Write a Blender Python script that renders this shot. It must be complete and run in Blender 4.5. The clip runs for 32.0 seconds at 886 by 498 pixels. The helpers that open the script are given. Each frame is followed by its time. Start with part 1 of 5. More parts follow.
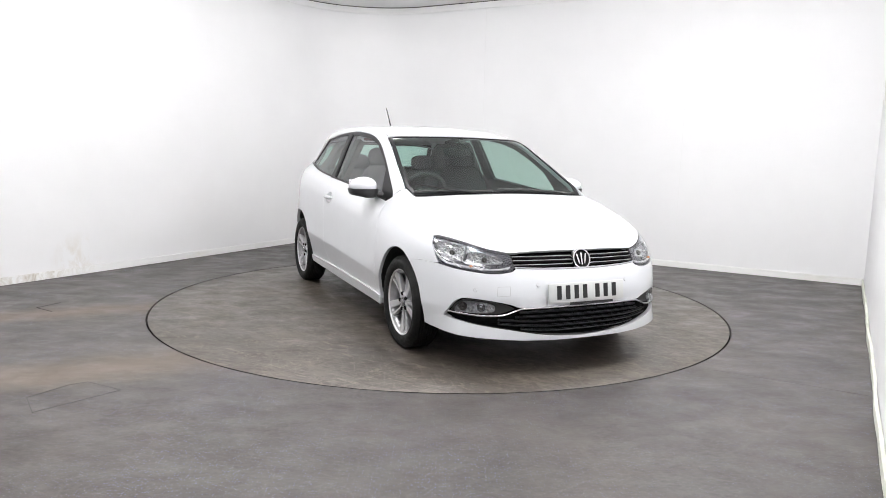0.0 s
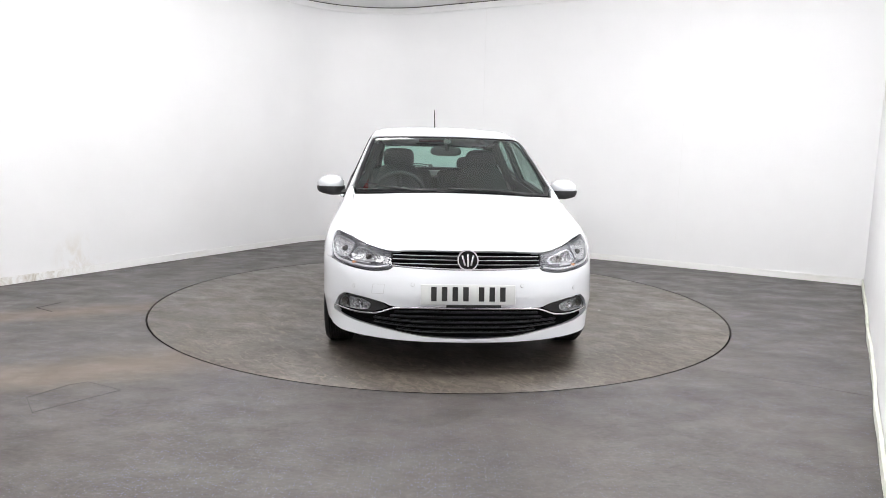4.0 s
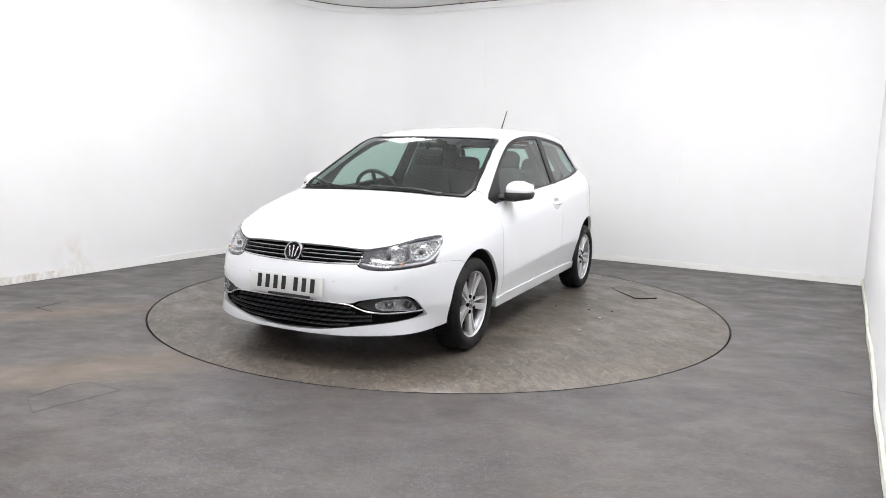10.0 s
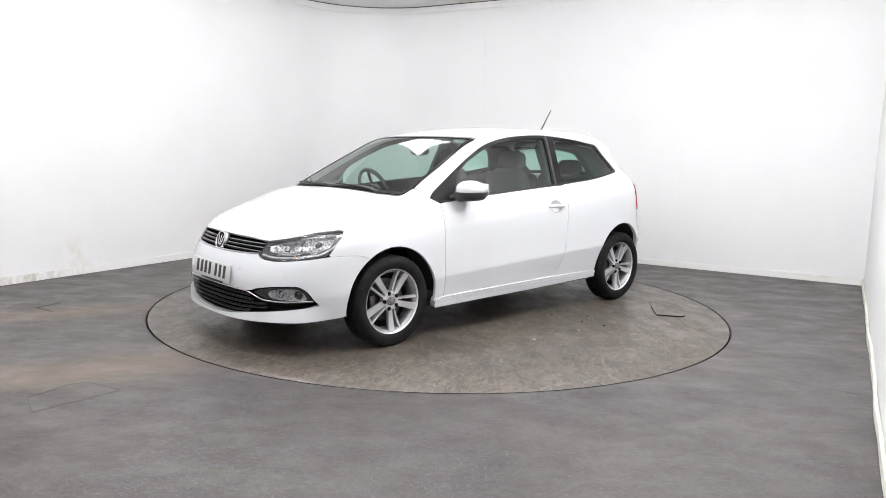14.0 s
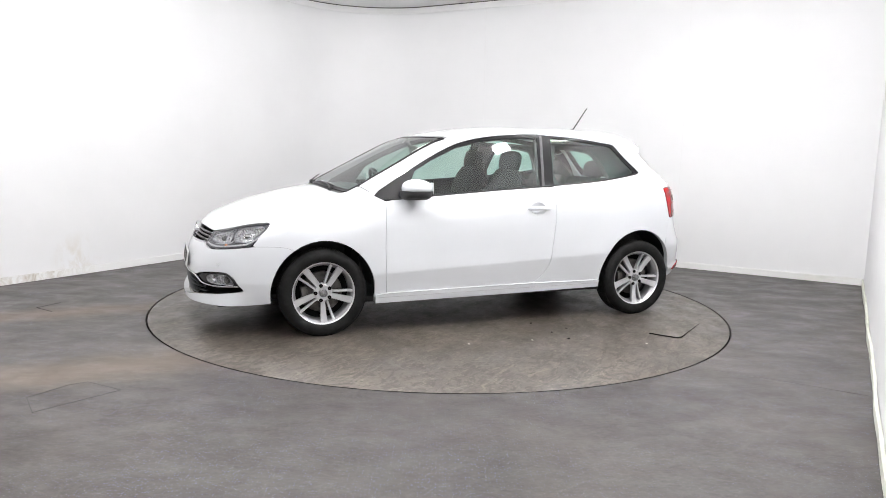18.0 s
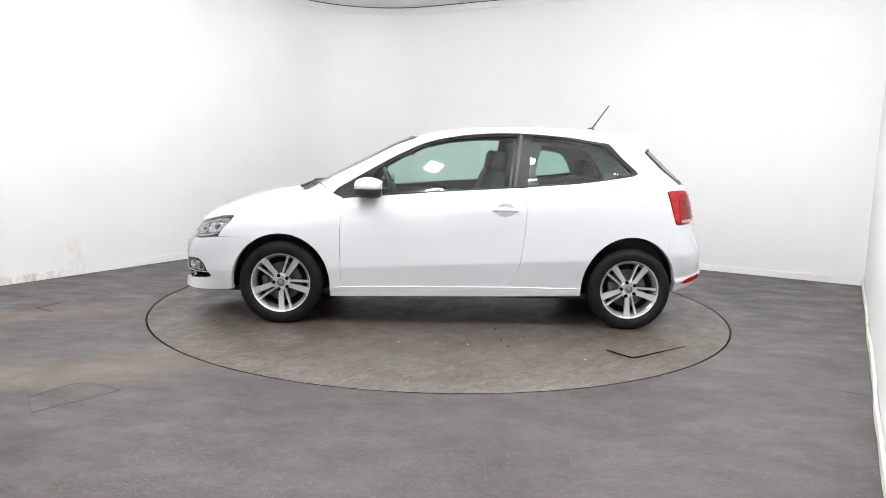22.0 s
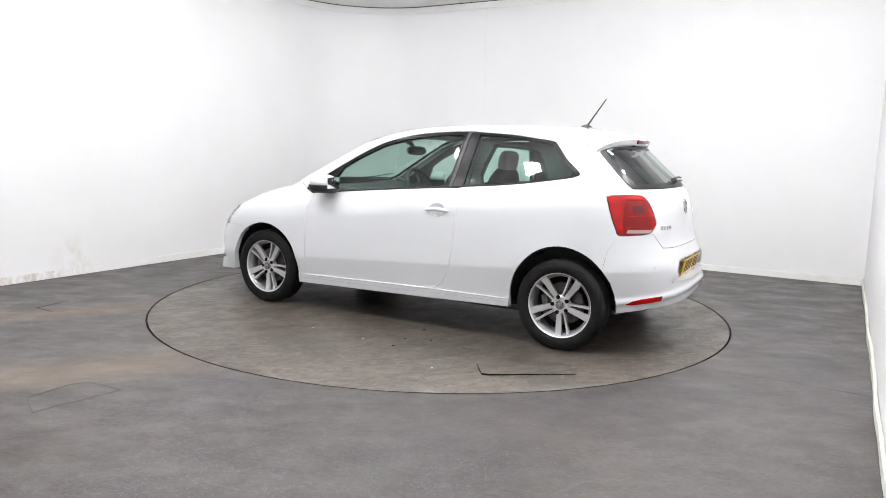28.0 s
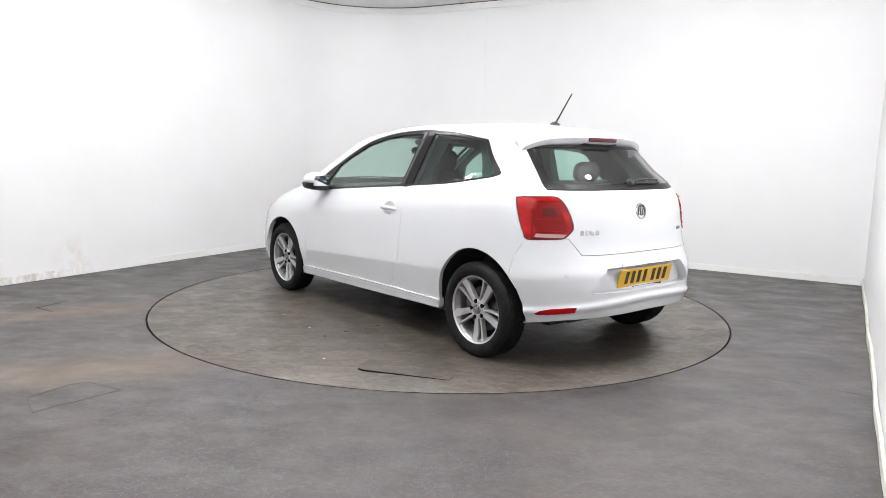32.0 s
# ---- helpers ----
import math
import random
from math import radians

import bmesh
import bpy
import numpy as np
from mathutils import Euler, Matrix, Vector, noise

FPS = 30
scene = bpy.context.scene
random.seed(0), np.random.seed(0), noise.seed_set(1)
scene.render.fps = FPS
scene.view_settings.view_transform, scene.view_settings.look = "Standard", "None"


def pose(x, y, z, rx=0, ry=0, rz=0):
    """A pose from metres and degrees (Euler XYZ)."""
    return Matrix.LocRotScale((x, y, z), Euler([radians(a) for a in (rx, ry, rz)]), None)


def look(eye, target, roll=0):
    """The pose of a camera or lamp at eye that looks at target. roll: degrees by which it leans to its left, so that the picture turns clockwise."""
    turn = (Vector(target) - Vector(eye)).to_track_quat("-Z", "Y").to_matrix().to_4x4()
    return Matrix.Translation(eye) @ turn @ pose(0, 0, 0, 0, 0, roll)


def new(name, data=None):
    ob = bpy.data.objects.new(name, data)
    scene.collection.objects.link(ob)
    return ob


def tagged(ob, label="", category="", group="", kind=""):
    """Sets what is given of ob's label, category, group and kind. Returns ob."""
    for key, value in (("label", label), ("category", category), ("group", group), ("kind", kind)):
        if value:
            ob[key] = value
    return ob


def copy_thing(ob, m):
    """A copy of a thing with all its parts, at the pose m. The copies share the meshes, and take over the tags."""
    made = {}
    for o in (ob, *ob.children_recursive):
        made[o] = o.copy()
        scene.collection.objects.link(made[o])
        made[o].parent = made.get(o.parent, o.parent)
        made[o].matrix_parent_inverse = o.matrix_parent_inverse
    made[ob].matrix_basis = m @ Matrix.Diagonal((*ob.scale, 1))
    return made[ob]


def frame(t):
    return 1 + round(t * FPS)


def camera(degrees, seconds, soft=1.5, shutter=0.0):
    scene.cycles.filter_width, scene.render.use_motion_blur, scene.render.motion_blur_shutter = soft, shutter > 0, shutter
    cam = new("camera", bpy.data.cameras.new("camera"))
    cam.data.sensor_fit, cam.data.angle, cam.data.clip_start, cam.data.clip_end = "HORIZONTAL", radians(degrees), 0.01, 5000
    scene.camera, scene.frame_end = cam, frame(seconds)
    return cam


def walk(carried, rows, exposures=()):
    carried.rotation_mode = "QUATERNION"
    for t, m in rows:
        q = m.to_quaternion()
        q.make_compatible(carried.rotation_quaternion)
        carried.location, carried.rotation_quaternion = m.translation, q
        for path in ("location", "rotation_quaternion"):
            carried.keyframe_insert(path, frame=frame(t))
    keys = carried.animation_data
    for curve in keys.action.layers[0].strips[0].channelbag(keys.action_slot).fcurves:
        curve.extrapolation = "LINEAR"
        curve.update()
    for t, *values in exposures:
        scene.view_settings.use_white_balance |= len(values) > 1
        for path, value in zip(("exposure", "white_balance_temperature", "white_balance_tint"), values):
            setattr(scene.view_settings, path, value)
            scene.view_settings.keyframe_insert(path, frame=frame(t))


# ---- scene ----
cam = camera(63.85, 32.0, soft=0.9)
EYE, AIM, LEAN = (0.0, -5.764, 1.241), (0.0159, -0.8120, 0.5530), 1.43
walk(cam, [(0.0, look(EYE, AIM, LEAN)), (32.0, look(EYE, AIM, LEAN))])

# ---- world, light and exposure ----
world = bpy.data.worlds.new("studio_world")
world.use_nodes = True
world.node_tree.nodes["Background"].inputs["Color"].default_value = (0.75, 0.8, 0.9, 1)
world.node_tree.nodes["Background"].inputs["Strength"].default_value = 0.05
scene.world = world
scene.view_settings.exposure = 0.11
FILL_GLOW, SMALL_GLOW = 5.0, 242.0  # strengths of the added fill panels and of the small lamps

# ---- materials ----


def mat(name, color, rough=0.5, metal=0.0, coat=0.0, spec=0.5):
    m = bpy.data.materials.new(name)
    m.use_nodes = True
    b = m.node_tree.nodes["Principled BSDF"]
    b.inputs["Base Color"].default_value = (*color, 1)
    b.inputs["Roughness"].default_value = rough
    b.inputs["Metallic"].default_value = metal
    b.inputs["Coat Weight"].default_value = coat
    b.inputs["Coat Roughness"].default_value = 0.04
    b.inputs["Specular IOR Level"].default_value = spec
    return m


def node(m, kind, **values):
    n = m.node_tree.nodes.new(kind)
    for key, value in values.items():
        if key in n.inputs:
            n.inputs[key].default_value = value
    return n


def link(m, a, b):
    m.node_tree.links.new(a, b)


def ramp(m, fac, stops):
    n = m.node_tree.nodes.new("ShaderNodeValToRGB")
    while len(n.color_ramp.elements) < len(stops):
        n.color_ramp.elements.new(0.5)
    for e, (at, c) in zip(n.color_ramp.elements, stops):
        e.position, e.color = at, (*c, 1)
    link(m, fac, n.inputs["Fac"])
    return n.outputs["Color"]


def mix(m, fac, a, b, blend="MIX"):
    n = m.node_tree.nodes.new("ShaderNodeMix")
    n.data_type, n.blend_type = "RGBA", blend
    for slot, v in ((0, fac), (6, a), (7, b)):
        if hasattr(v, "links"):
            link(m, v, n.inputs[slot])
        else:
            n.inputs[slot].default_value = v if slot == 0 else (*v, 1)
    return n.outputs[2]


def grain(m, scale, detail=4, rough=0.55, stretch=(1, 1, 1), warp=0.0, turn=0.0):
    tc = m.node_tree.nodes.new("ShaderNodeTexCoord")
    mp = m.node_tree.nodes.new("ShaderNodeMapping")
    mp.inputs["Scale"].default_value = stretch
    src = tc.outputs["Object"]
    if turn:
        rot = m.node_tree.nodes.new("ShaderNodeMapping")
        rot.inputs["Rotation"].default_value = (0, 0, radians(turn))
        link(m, src, rot.inputs["Vector"])
        src = rot.outputs["Vector"]
    link(m, src, mp.inputs["Vector"])
    n = node(m, "ShaderNodeTexNoise", Scale=scale, Detail=detail, Roughness=rough, Distortion=warp)
    link(m, mp.outputs["Vector"], n.inputs["Vector"])
    return n.outputs["Fac"]


def bump(m, height, strength, dist):
    n = node(m, "ShaderNodeBump", Strength=strength, Distance=dist)
    link(m, height, n.inputs["Height"])
    link(m, n.outputs["Normal"], m.node_tree.nodes["Principled BSDF"].inputs["Normal"])


def vary(m, color, amount, scale=6.0, rough=None):
    """Slight tone variation at two scales, and roughness variation."""
    b = m.node_tree.nodes["Principled BSDF"]
    f = grain(m, scale, 6)
    dark = tuple(c * (1 - amount) for c in color)
    light = tuple(min(1, c * (1 + amount)) for c in color)
    link(m, ramp(m, f, [(0.35, dark), (0.65, light)]), b.inputs["Base Color"])
    if rough:
        g = grain(m, scale * 5, 4)
        link(m, ramp(m, g, [(0.3, (rough[0],) * 3), (0.7, (rough[1],) * 3)]), b.inputs["Roughness"])
    return m


def scaled(m, fac, k, op="MULTIPLY"):
    n = node(m, "ShaderNodeMath")
    n.operation = op
    link(m, fac, n.inputs[0])
    if hasattr(k, "links"):
        link(m, k, n.inputs[1])
    else:
        n.inputs[1].default_value = k
    return n.outputs[0]


def band(m, turn, at, half, ragged):
    """A soft-edged straight band across the floor, at a distance from the middle, fading out along its way."""
    tc = m.node_tree.nodes.new("ShaderNodeTexCoord")
    mp = m.node_tree.nodes.new("ShaderNodeMapping")
    mp.vector_type = "TEXTURE"
    mp.inputs["Rotation"].default_value = (0, 0, radians(turn))
    link(m, tc.outputs["Object"], mp.inputs["Vector"])
    sep = m.node_tree.nodes.new("ShaderNodeSeparateXYZ")
    link(m, mp.outputs["Vector"], sep.inputs[0])
    off = scaled(m, scaled(m, scaled(m, ragged, 0.5, "SUBTRACT"), 0.5), sep.outputs["Y"], "ADD")
    d = scaled(m, scaled(m, off, at, "SUBTRACT"), 0.0, "ADD")
    ab = node(m, "ShaderNodeMath")
    ab.operation = "ABSOLUTE"
    link(m, d, ab.inputs[0])
    across = ramp(m, scaled(m, ab.outputs[0], 1.0 / half), [(0.25, (1, 1, 1)), (1.0, (0, 0, 0))])
    along = ramp(m, scaled(m, scaled(m, sep.outputs["X"], 4.0, "ADD"), 0.25), [(0.38, (1, 1, 1)), (0.66, (0, 0, 0))])
    return scaled(m, across, along)


def vinyl(name, dirt):
    """Dark safety vinyl with pale and bluish glints, worn and dusty in patches."""
    m = mat(name, (0.07, 0.07, 0.07), 0.5)
    b = m.node_tree.nodes["Principled BSDF"]
    big = grain(m, 0.85, 5, 0.6, warp=0.4)
    mid = grain(m, 6.0, 12, 0.74, (0.8, 1.2, 1), 0.3)
    fine = grain(m, 42, 8, 0.78, (0.7, 1.3, 1), 0.2)
    base = ramp(m, big, [(0.30, (0.0455, 0.0398, 0.0372)), (0.5, (0.0545, 0.0475, 0.0437)), (0.72, (0.065, 0.0565, 0.0512))])
    patch = ramp(m, mid, [(0.34, (0.78, 0.775, 0.77)), (0.5, (0.98, 0.98, 0.98)), (0.66, (1.18, 1.17, 1.15))])
    col = mix(m, 1.0, base, patch, "MULTIPLY")
    col = mix(m, 1.0, col, ramp(m, fine, [(0.36, (0.60, 0.60, 0.60)), (0.64, (1.45, 1.45, 1.46))]), "MULTIPLY")
    # brown dust: in the tracks where cars roll in, or all over the deck in patches
    if dirt < 0.5:
        t1, t2 = band(m, 25.5, 0.55, 0.26, mid), band(m, 25.5, -0.97, 0.34, mid)
        dust = scaled(m, t1, t2, "MAXIMUM")
        col = mix(m, scaled(m, dust, 0.95), col, mix(m, 0.15, (0.142, 0.107, 0.076), col))
        loose = ramp(m, grain(m, 1.5, 8, 0.65, (1, 1, 1), 0.8), [(0.46, (0, 0, 0)), (0.72, (1, 1, 1))])
        col = mix(m, scaled(m, loose, 0.35), col, (0.118, 0.101, 0.086))
        clean = scaled(m, scaled(m, dust, -0.9), 1.0, "ADD")
    else:
        dust = ramp(m, grain(m, 1.3, 8, 0.62, (1, 1, 1), 0.3), [(0.28, (0, 0, 0)), (0.56, (1, 1, 1))])
        col = mix(m, scaled(m, dust, dirt), col, mix(m, 0.25, (0.138, 0.113, 0.089), col))
        clean = scaled(m, scaled(m, dust, -0.6), 0.6, "ADD")
    # dark rubbed streaks, and paler scrapes
    scuff = ramp(m, grain(m, 2.4, 4, 0.55, (1, 0.8, 1), 0.0), [(0.44, (0, 0, 0)), (0.74, (1, 1, 1))])
    col = mix(m, scaled(m, scuff, 0.55 * dirt), col, (0.044, 0.040, 0.036))
    rub = ramp(m, grain(m, 9.0, 3, 0.5, (0.7, 1.3, 1), 0.0), [(0.42, (0, 0, 0)), (0.74, (1, 1, 1))])
    col = mix(m, scaled(m, rub, 0.45 * dirt - 0.05), col, (0.045, 0.042, 0.038))
    if dirt >= 0.5:
        mud = ramp(m, grain(m, 6.5, 12, 0.78, (0.7, 1.2, 1), 2.2, 20), [(0.49, (0, 0, 0)), (0.53, (1, 1, 1))])
        col = mix(m, scaled(m, mud, 0.85), col, (0.043, 0.035, 0.027))
        pale = ramp(m, grain(m, 14.0, 10, 0.75, (0.5, 1.4, 1), 1.5, 35), [(0.55, (0, 0, 0)), (0.60, (1, 1, 1))])
        col = mix(m, scaled(m, pale, 0.6), col, (0.185, 0.158, 0.125))
    for turn, scale in ((24, 26.0), (-38, 22.0), (80, 30.0)):
        scrape = ramp(m, grain(m, scale, 4, 0.6, (0.16, 1.5, 1), 0.0, turn), [(0.58, (0, 0, 0)), (0.70, (1, 1, 1))])
        col = mix(m, scaled(m, scrape, 0.45 * dirt - 0.04), col, (0.190, 0.176, 0.158))
    tc = m.node_tree.nodes.new("ShaderNodeTexCoord")
    wear = ramp(m, grain(m, 1.1, 6, 0.6, warp=0.5), [(0.38, (0.15,) * 3), (0.6, (1, 1, 1))])
    for scale, size, share, tint in ((62.0, 0.13, 0.17, (0.38, 0.38, 0.42)), (78.0, 0.18, 0.42, (0.18, 0.21, 0.44))):
        v = node(m, "ShaderNodeTexVoronoi", Scale=scale)
        v.voronoi_dimensions = "2D"
        link(m, tc.outputs["Object"], v.inputs["Vector"])
        few = m.node_tree.nodes.new("ShaderNodeSeparateColor")
        link(m, v.outputs["Color"], few.inputs[0])
        dot = scaled(m, scaled(m, v.outputs["Distance"], size, "LESS_THAN"), scaled(m, few.outputs[0], share if dirt < 0.5 else share * 0.35, "LESS_THAN"))
        dot = scaled(m, scaled(m, dot, few.outputs[1]), scaled(m, wear, clean))
        col = mix(m, dot, col, tint)
    link(m, col, b.inputs["Base Color"])
    lo, hi = (0.34, 0.58) if dirt < 0.5 else (0.28, 0.52)
    link(m, ramp(m, grain(m, 4.0, 10, 0.66, (0.8, 1.2, 1), 0.2), [(0.34, (lo,) * 3), (0.66, (hi,) * 3)]), b.inputs["Roughness"])
    bump(m, grain(m, 160, 3), 0.25, 0.002)
    return m


def plaster(name, color):
    m = mat(name, color, 0.55)
    vary(m, color, 0.018, 1.3, (0.45, 0.62))
    bump(m, grain(m, 60, 5), 0.06, 0.002)
    return m


FLOOR = vinyl("speckled_vinyl", 0.34)
DECK = vinyl("dusty_deck_vinyl", 0.8)
WALL = plaster("white_wall_panel", (0.785, 0.785, 0.791))
CEIL = plaster("white_ceiling_board", (0.84, 0.84, 0.84))


def smear(m, at, reach, tint, amount):
    """One stain on a surface round a place in the room, with a ragged outline."""
    tc = m.node_tree.nodes.new("ShaderNodeTexCoord")
    d = node(m, "ShaderNodeVectorMath")
    d.operation = "DISTANCE"
    link(m, tc.outputs["Object"], d.inputs[0])
    d.inputs[1].default_value = at
    near = ramp(m, scaled(m, d.outputs["Value"], 1.0 / reach), [(0.2, (1, 1, 1)), (1.0, (0, 0, 0))])
    streak = ramp(m, grain(m, 9, 10, 0.7, (1, 1, 0.5), 0.8), [(0.46, (0, 0, 0)), (0.64, (1, 1, 1))])
    b = m.node_tree.nodes["Principled BSDF"]
    old = b.inputs["Base Color"].links[0].from_socket
    link(m, mix(m, scaled(m, scaled(m, near, streak), amount), old, tint), b.inputs["Base Color"])


smear(WALL, (-3.43, 0.82, 0.15), 0.28, (0.62, 0.56, 0.48), 0.55)
SKIRT = plaster("white_gloss_skirting", (0.80, 0.80, 0.80))
# scuffs and brown dirt gather on the skirting in streaks
_b = SKIRT.node_tree.nodes["Principled BSDF"]
link(SKIRT, ramp(SKIRT, grain(SKIRT, 2.2, 8, 0.7, (1, 1, 3)), [(0.52, (0.83, 0.83, 0.82)), (0.70, (0.76, 0.74, 0.70)), (0.85, (0.6, 0.56, 0.5))]), _b.inputs["Base Color"])
smear(SKIRT, (-3.70, 0.45, 0.02), 0.75, (0.45, 0.39, 0.31), 0.8)
SKIRT_OLD = vary(mat("yellowed_skirting", (0.60, 0.61, 0.54), 0.6), (0.60, 0.61, 0.54), 0.12, 7, (0.5, 0.7))
# flat dark tone for strips that stand in for the shade of narrow gaps
SHADOW_GAP = mat("dark_shadow_gap", (0.10, 0.095, 0.09), 0.8)
SEAM = mat("faint_vinyl_seam", (0.055, 0.053, 0.052), 0.6)
JOINT = mat("grey_joint_filler", (0.76, 0.76, 0.76), 0.7)
CUT = mat("dark_cut", (0.03, 0.028, 0.026), 0.9, 0, 0, 0.0)
GAP = mat("dark_gap", (0.010, 0.010, 0.010), 0.9, 0, 0, 0.05)


def glow(name, strength):
    m = bpy.data.materials.new(name)
    m.use_nodes = True
    m.node_tree.nodes.remove(m.node_tree.nodes["Principled BSDF"])
    e = node(m, "ShaderNodeEmission", Strength=strength, Color=(1.0, 0.99, 0.995, 1))
    link(m, e.outputs[0], m.node_tree.nodes["Material Output"].inputs["Surface"])
    return m


GLOW = glow("fill_panel_glow", FILL_GLOW)
GLOW_SMALL = glow("small_lamp_glow", SMALL_GLOW)
FIXTURE = mat("fixture_white", (0.8, 0.8, 0.8), 0.4)

# ---- helpers of this scene ----


def mesh_object(name, bm, material, parent=None, label="", smooth=0.0):
    data = bpy.data.meshes.new(name)
    bm.normal_update()
    bm.to_mesh(data)
    bm.free()
    data.materials.append(material)
    if smooth:
        data.shade_smooth()
        data.set_sharp_from_angle(angle=radians(smooth))
    ob = new(name, data)
    if parent:
        ob.parent = parent
    if label:
        ob["label"] = label
    return ob


def part(name, bm, material, parent, label="", smooth=35.0):
    return mesh_object(name, bm, material, parent, label, smooth)


def box(bm, size, m, bevel=0.0, seg=2):
    """A box of that size at the pose m, its edges rounded."""
    r = bmesh.ops.create_cube(bm, size=1.0, matrix=m @ Matrix.Diagonal((*size, 1)))
    if bevel:
        edges = list({e for v in r["verts"] for e in v.link_edges})
        bmesh.ops.bevel(bm, geom=edges, offset=bevel, segments=seg, affect="EDGES", profile=0.5)
    return bm


def slab(bm, outline, z0, z1):
    """A prism over an outline in the plane."""
    low = [bm.verts.new((x, y, z0)) for x, y in outline]
    top = [bm.verts.new((x, y, z1)) for x, y in outline]
    n = len(low)
    bm.faces.new(list(reversed(low)))
    bm.faces.new(top)
    for i in range(n):
        bm.faces.new((low[i], low[(i + 1) % n], top[(i + 1) % n], top[i]))
    return bm


def tube(bm, points, radius, seg=8, caps=True, flat=1.0):
    """A round bar along a line of points; radius may be one number or one for each point."""
    pts = [Vector(p) for p in points]
    rad = radius if isinstance(radius, (list, tuple)) else [radius] * len(pts)
    rings = []
    up = Vector((0, 0, 1))
    for i, p in enumerate(pts):
        d = (pts[min(i + 1, len(pts) - 1)] - pts[max(i - 1, 0)]).normalized()
        side = d.cross(up)
        if side.length < 0.05:
            side = d.cross(Vector((0, 1, 0)))
        side.normalize()
        over = side.cross(d).normalized()
        rings.append([bm.verts.new(p + side * (math.cos(a) * rad[i]) + over * (math.sin(a) * rad[i] * flat))
                      for a in (math.tau * k / seg for k in range(seg))])
    for a, b in zip(rings, rings[1:]):
        for k in range(seg):
            bm.faces.new((a[k], a[(k + 1) % seg], b[(k + 1) % seg], b[k]))
    if caps:
        bm.faces.new(list(reversed(rings[0])))
        bm.faces.new(rings[-1])
    bmesh.ops.recalc_face_normals(bm, faces=bm.faces)
    return bm


def lathe(bm, profile, seg=32, m=Matrix.Identity(4), closed=False):
    """Turns a profile of (radius, height) round the z axis of the pose m."""
    rings = [[bm.verts.new(m @ Vector((r * math.cos(math.tau * k / seg), r * math.sin(math.tau * k / seg), z))) for k in range(seg)] for r, z in profile]
    pairs = list(zip(rings, rings[1:])) + ([(rings[-1], rings[0])] if closed else [])
    for a, b in pairs:
        for k in range(seg):
            bm.faces.new((a[k], a[(k + 1) % seg], b[(k + 1) % seg], b[k]))
    bmesh.ops.recalc_face_normals(bm, faces=bm.faces)
    return bm


def thing(name, label, category, group="", m=Matrix.Identity(4)):
    ob = new(name)
    ob.matrix_basis = m
    return tagged(ob, label, category, group)


# ---- the room: its own axes run along the back wall (s) and away from it towards the camera (d) ----
CORNER = Vector((-1.294, 4.413, 0))
E1 = Vector((math.cos(radians(-30.1)), math.sin(radians(-30.1)), 0))
E2 = Vector((-math.sin(radians(-30.1)), math.cos(radians(-30.1)), 0))
WIDE, DEEP, HIGH, BEND, SKEW = 6.38, 10.2, 3.085, 1.2, 0.10
TABLE_R = 2.239
PARKED = pose(-0.0308, 0.0796, 0, 0, 0, -64.81)  # where the car stands on the deck


def room(s, d, z=0.0):
    return CORNER + E1 * s - E2 * d + Vector((0, 0, z))


def bend(extra=0.0):
    """The rounded corner between the two seen walls."""
    r = BEND - extra
    return [(BEND - r * math.cos(a), BEND - r * math.sin(a)) for a in (math.pi / 2 * k / 14 for k in range(15))]


def wall_strip(name, line, z0, z1, thick, material, label="", smooth=30.0):
    """An upright wall along a line of (s, d) points, its thickness to the line's left."""
    bm = bmesh.new()
    pts = [Vector((s, d)) for s, d in line]
    out = []
    for i, p in enumerate(pts):
        a = (p - pts[i - 1]).normalized() if i else (pts[1] - p).normalized()
        b = (pts[i + 1] - p).normalized() if i + 1 < len(pts) else a
        t = (a + b).normalized()
        out.append(p + Vector((t.y, -t.x)) * thick / max(0.5, t.dot(a)))
    rows = [[bm.verts.new(room(p.x, p.y, z)) for p in q] for q, z in ((pts, z0), (pts, z1), (out, z1), (out, z0))]
    n = len(pts)
    for k in range(4):
        a, b = rows[k], rows[(k + 1) % 4]
        for i in range(n - 1):
            bm.faces.new((a[i], a[i + 1], b[i + 1], b[i]))
    for i in (0, n - 1):
        bm.faces.new([r[i] for r in rows])
    bmesh.ops.recalc_face_normals(bm, faces=bm.faces)
    ob = mesh_object(name, bm, material, None, "", smooth)
    return tagged(ob, label, "wall", kind="structure")


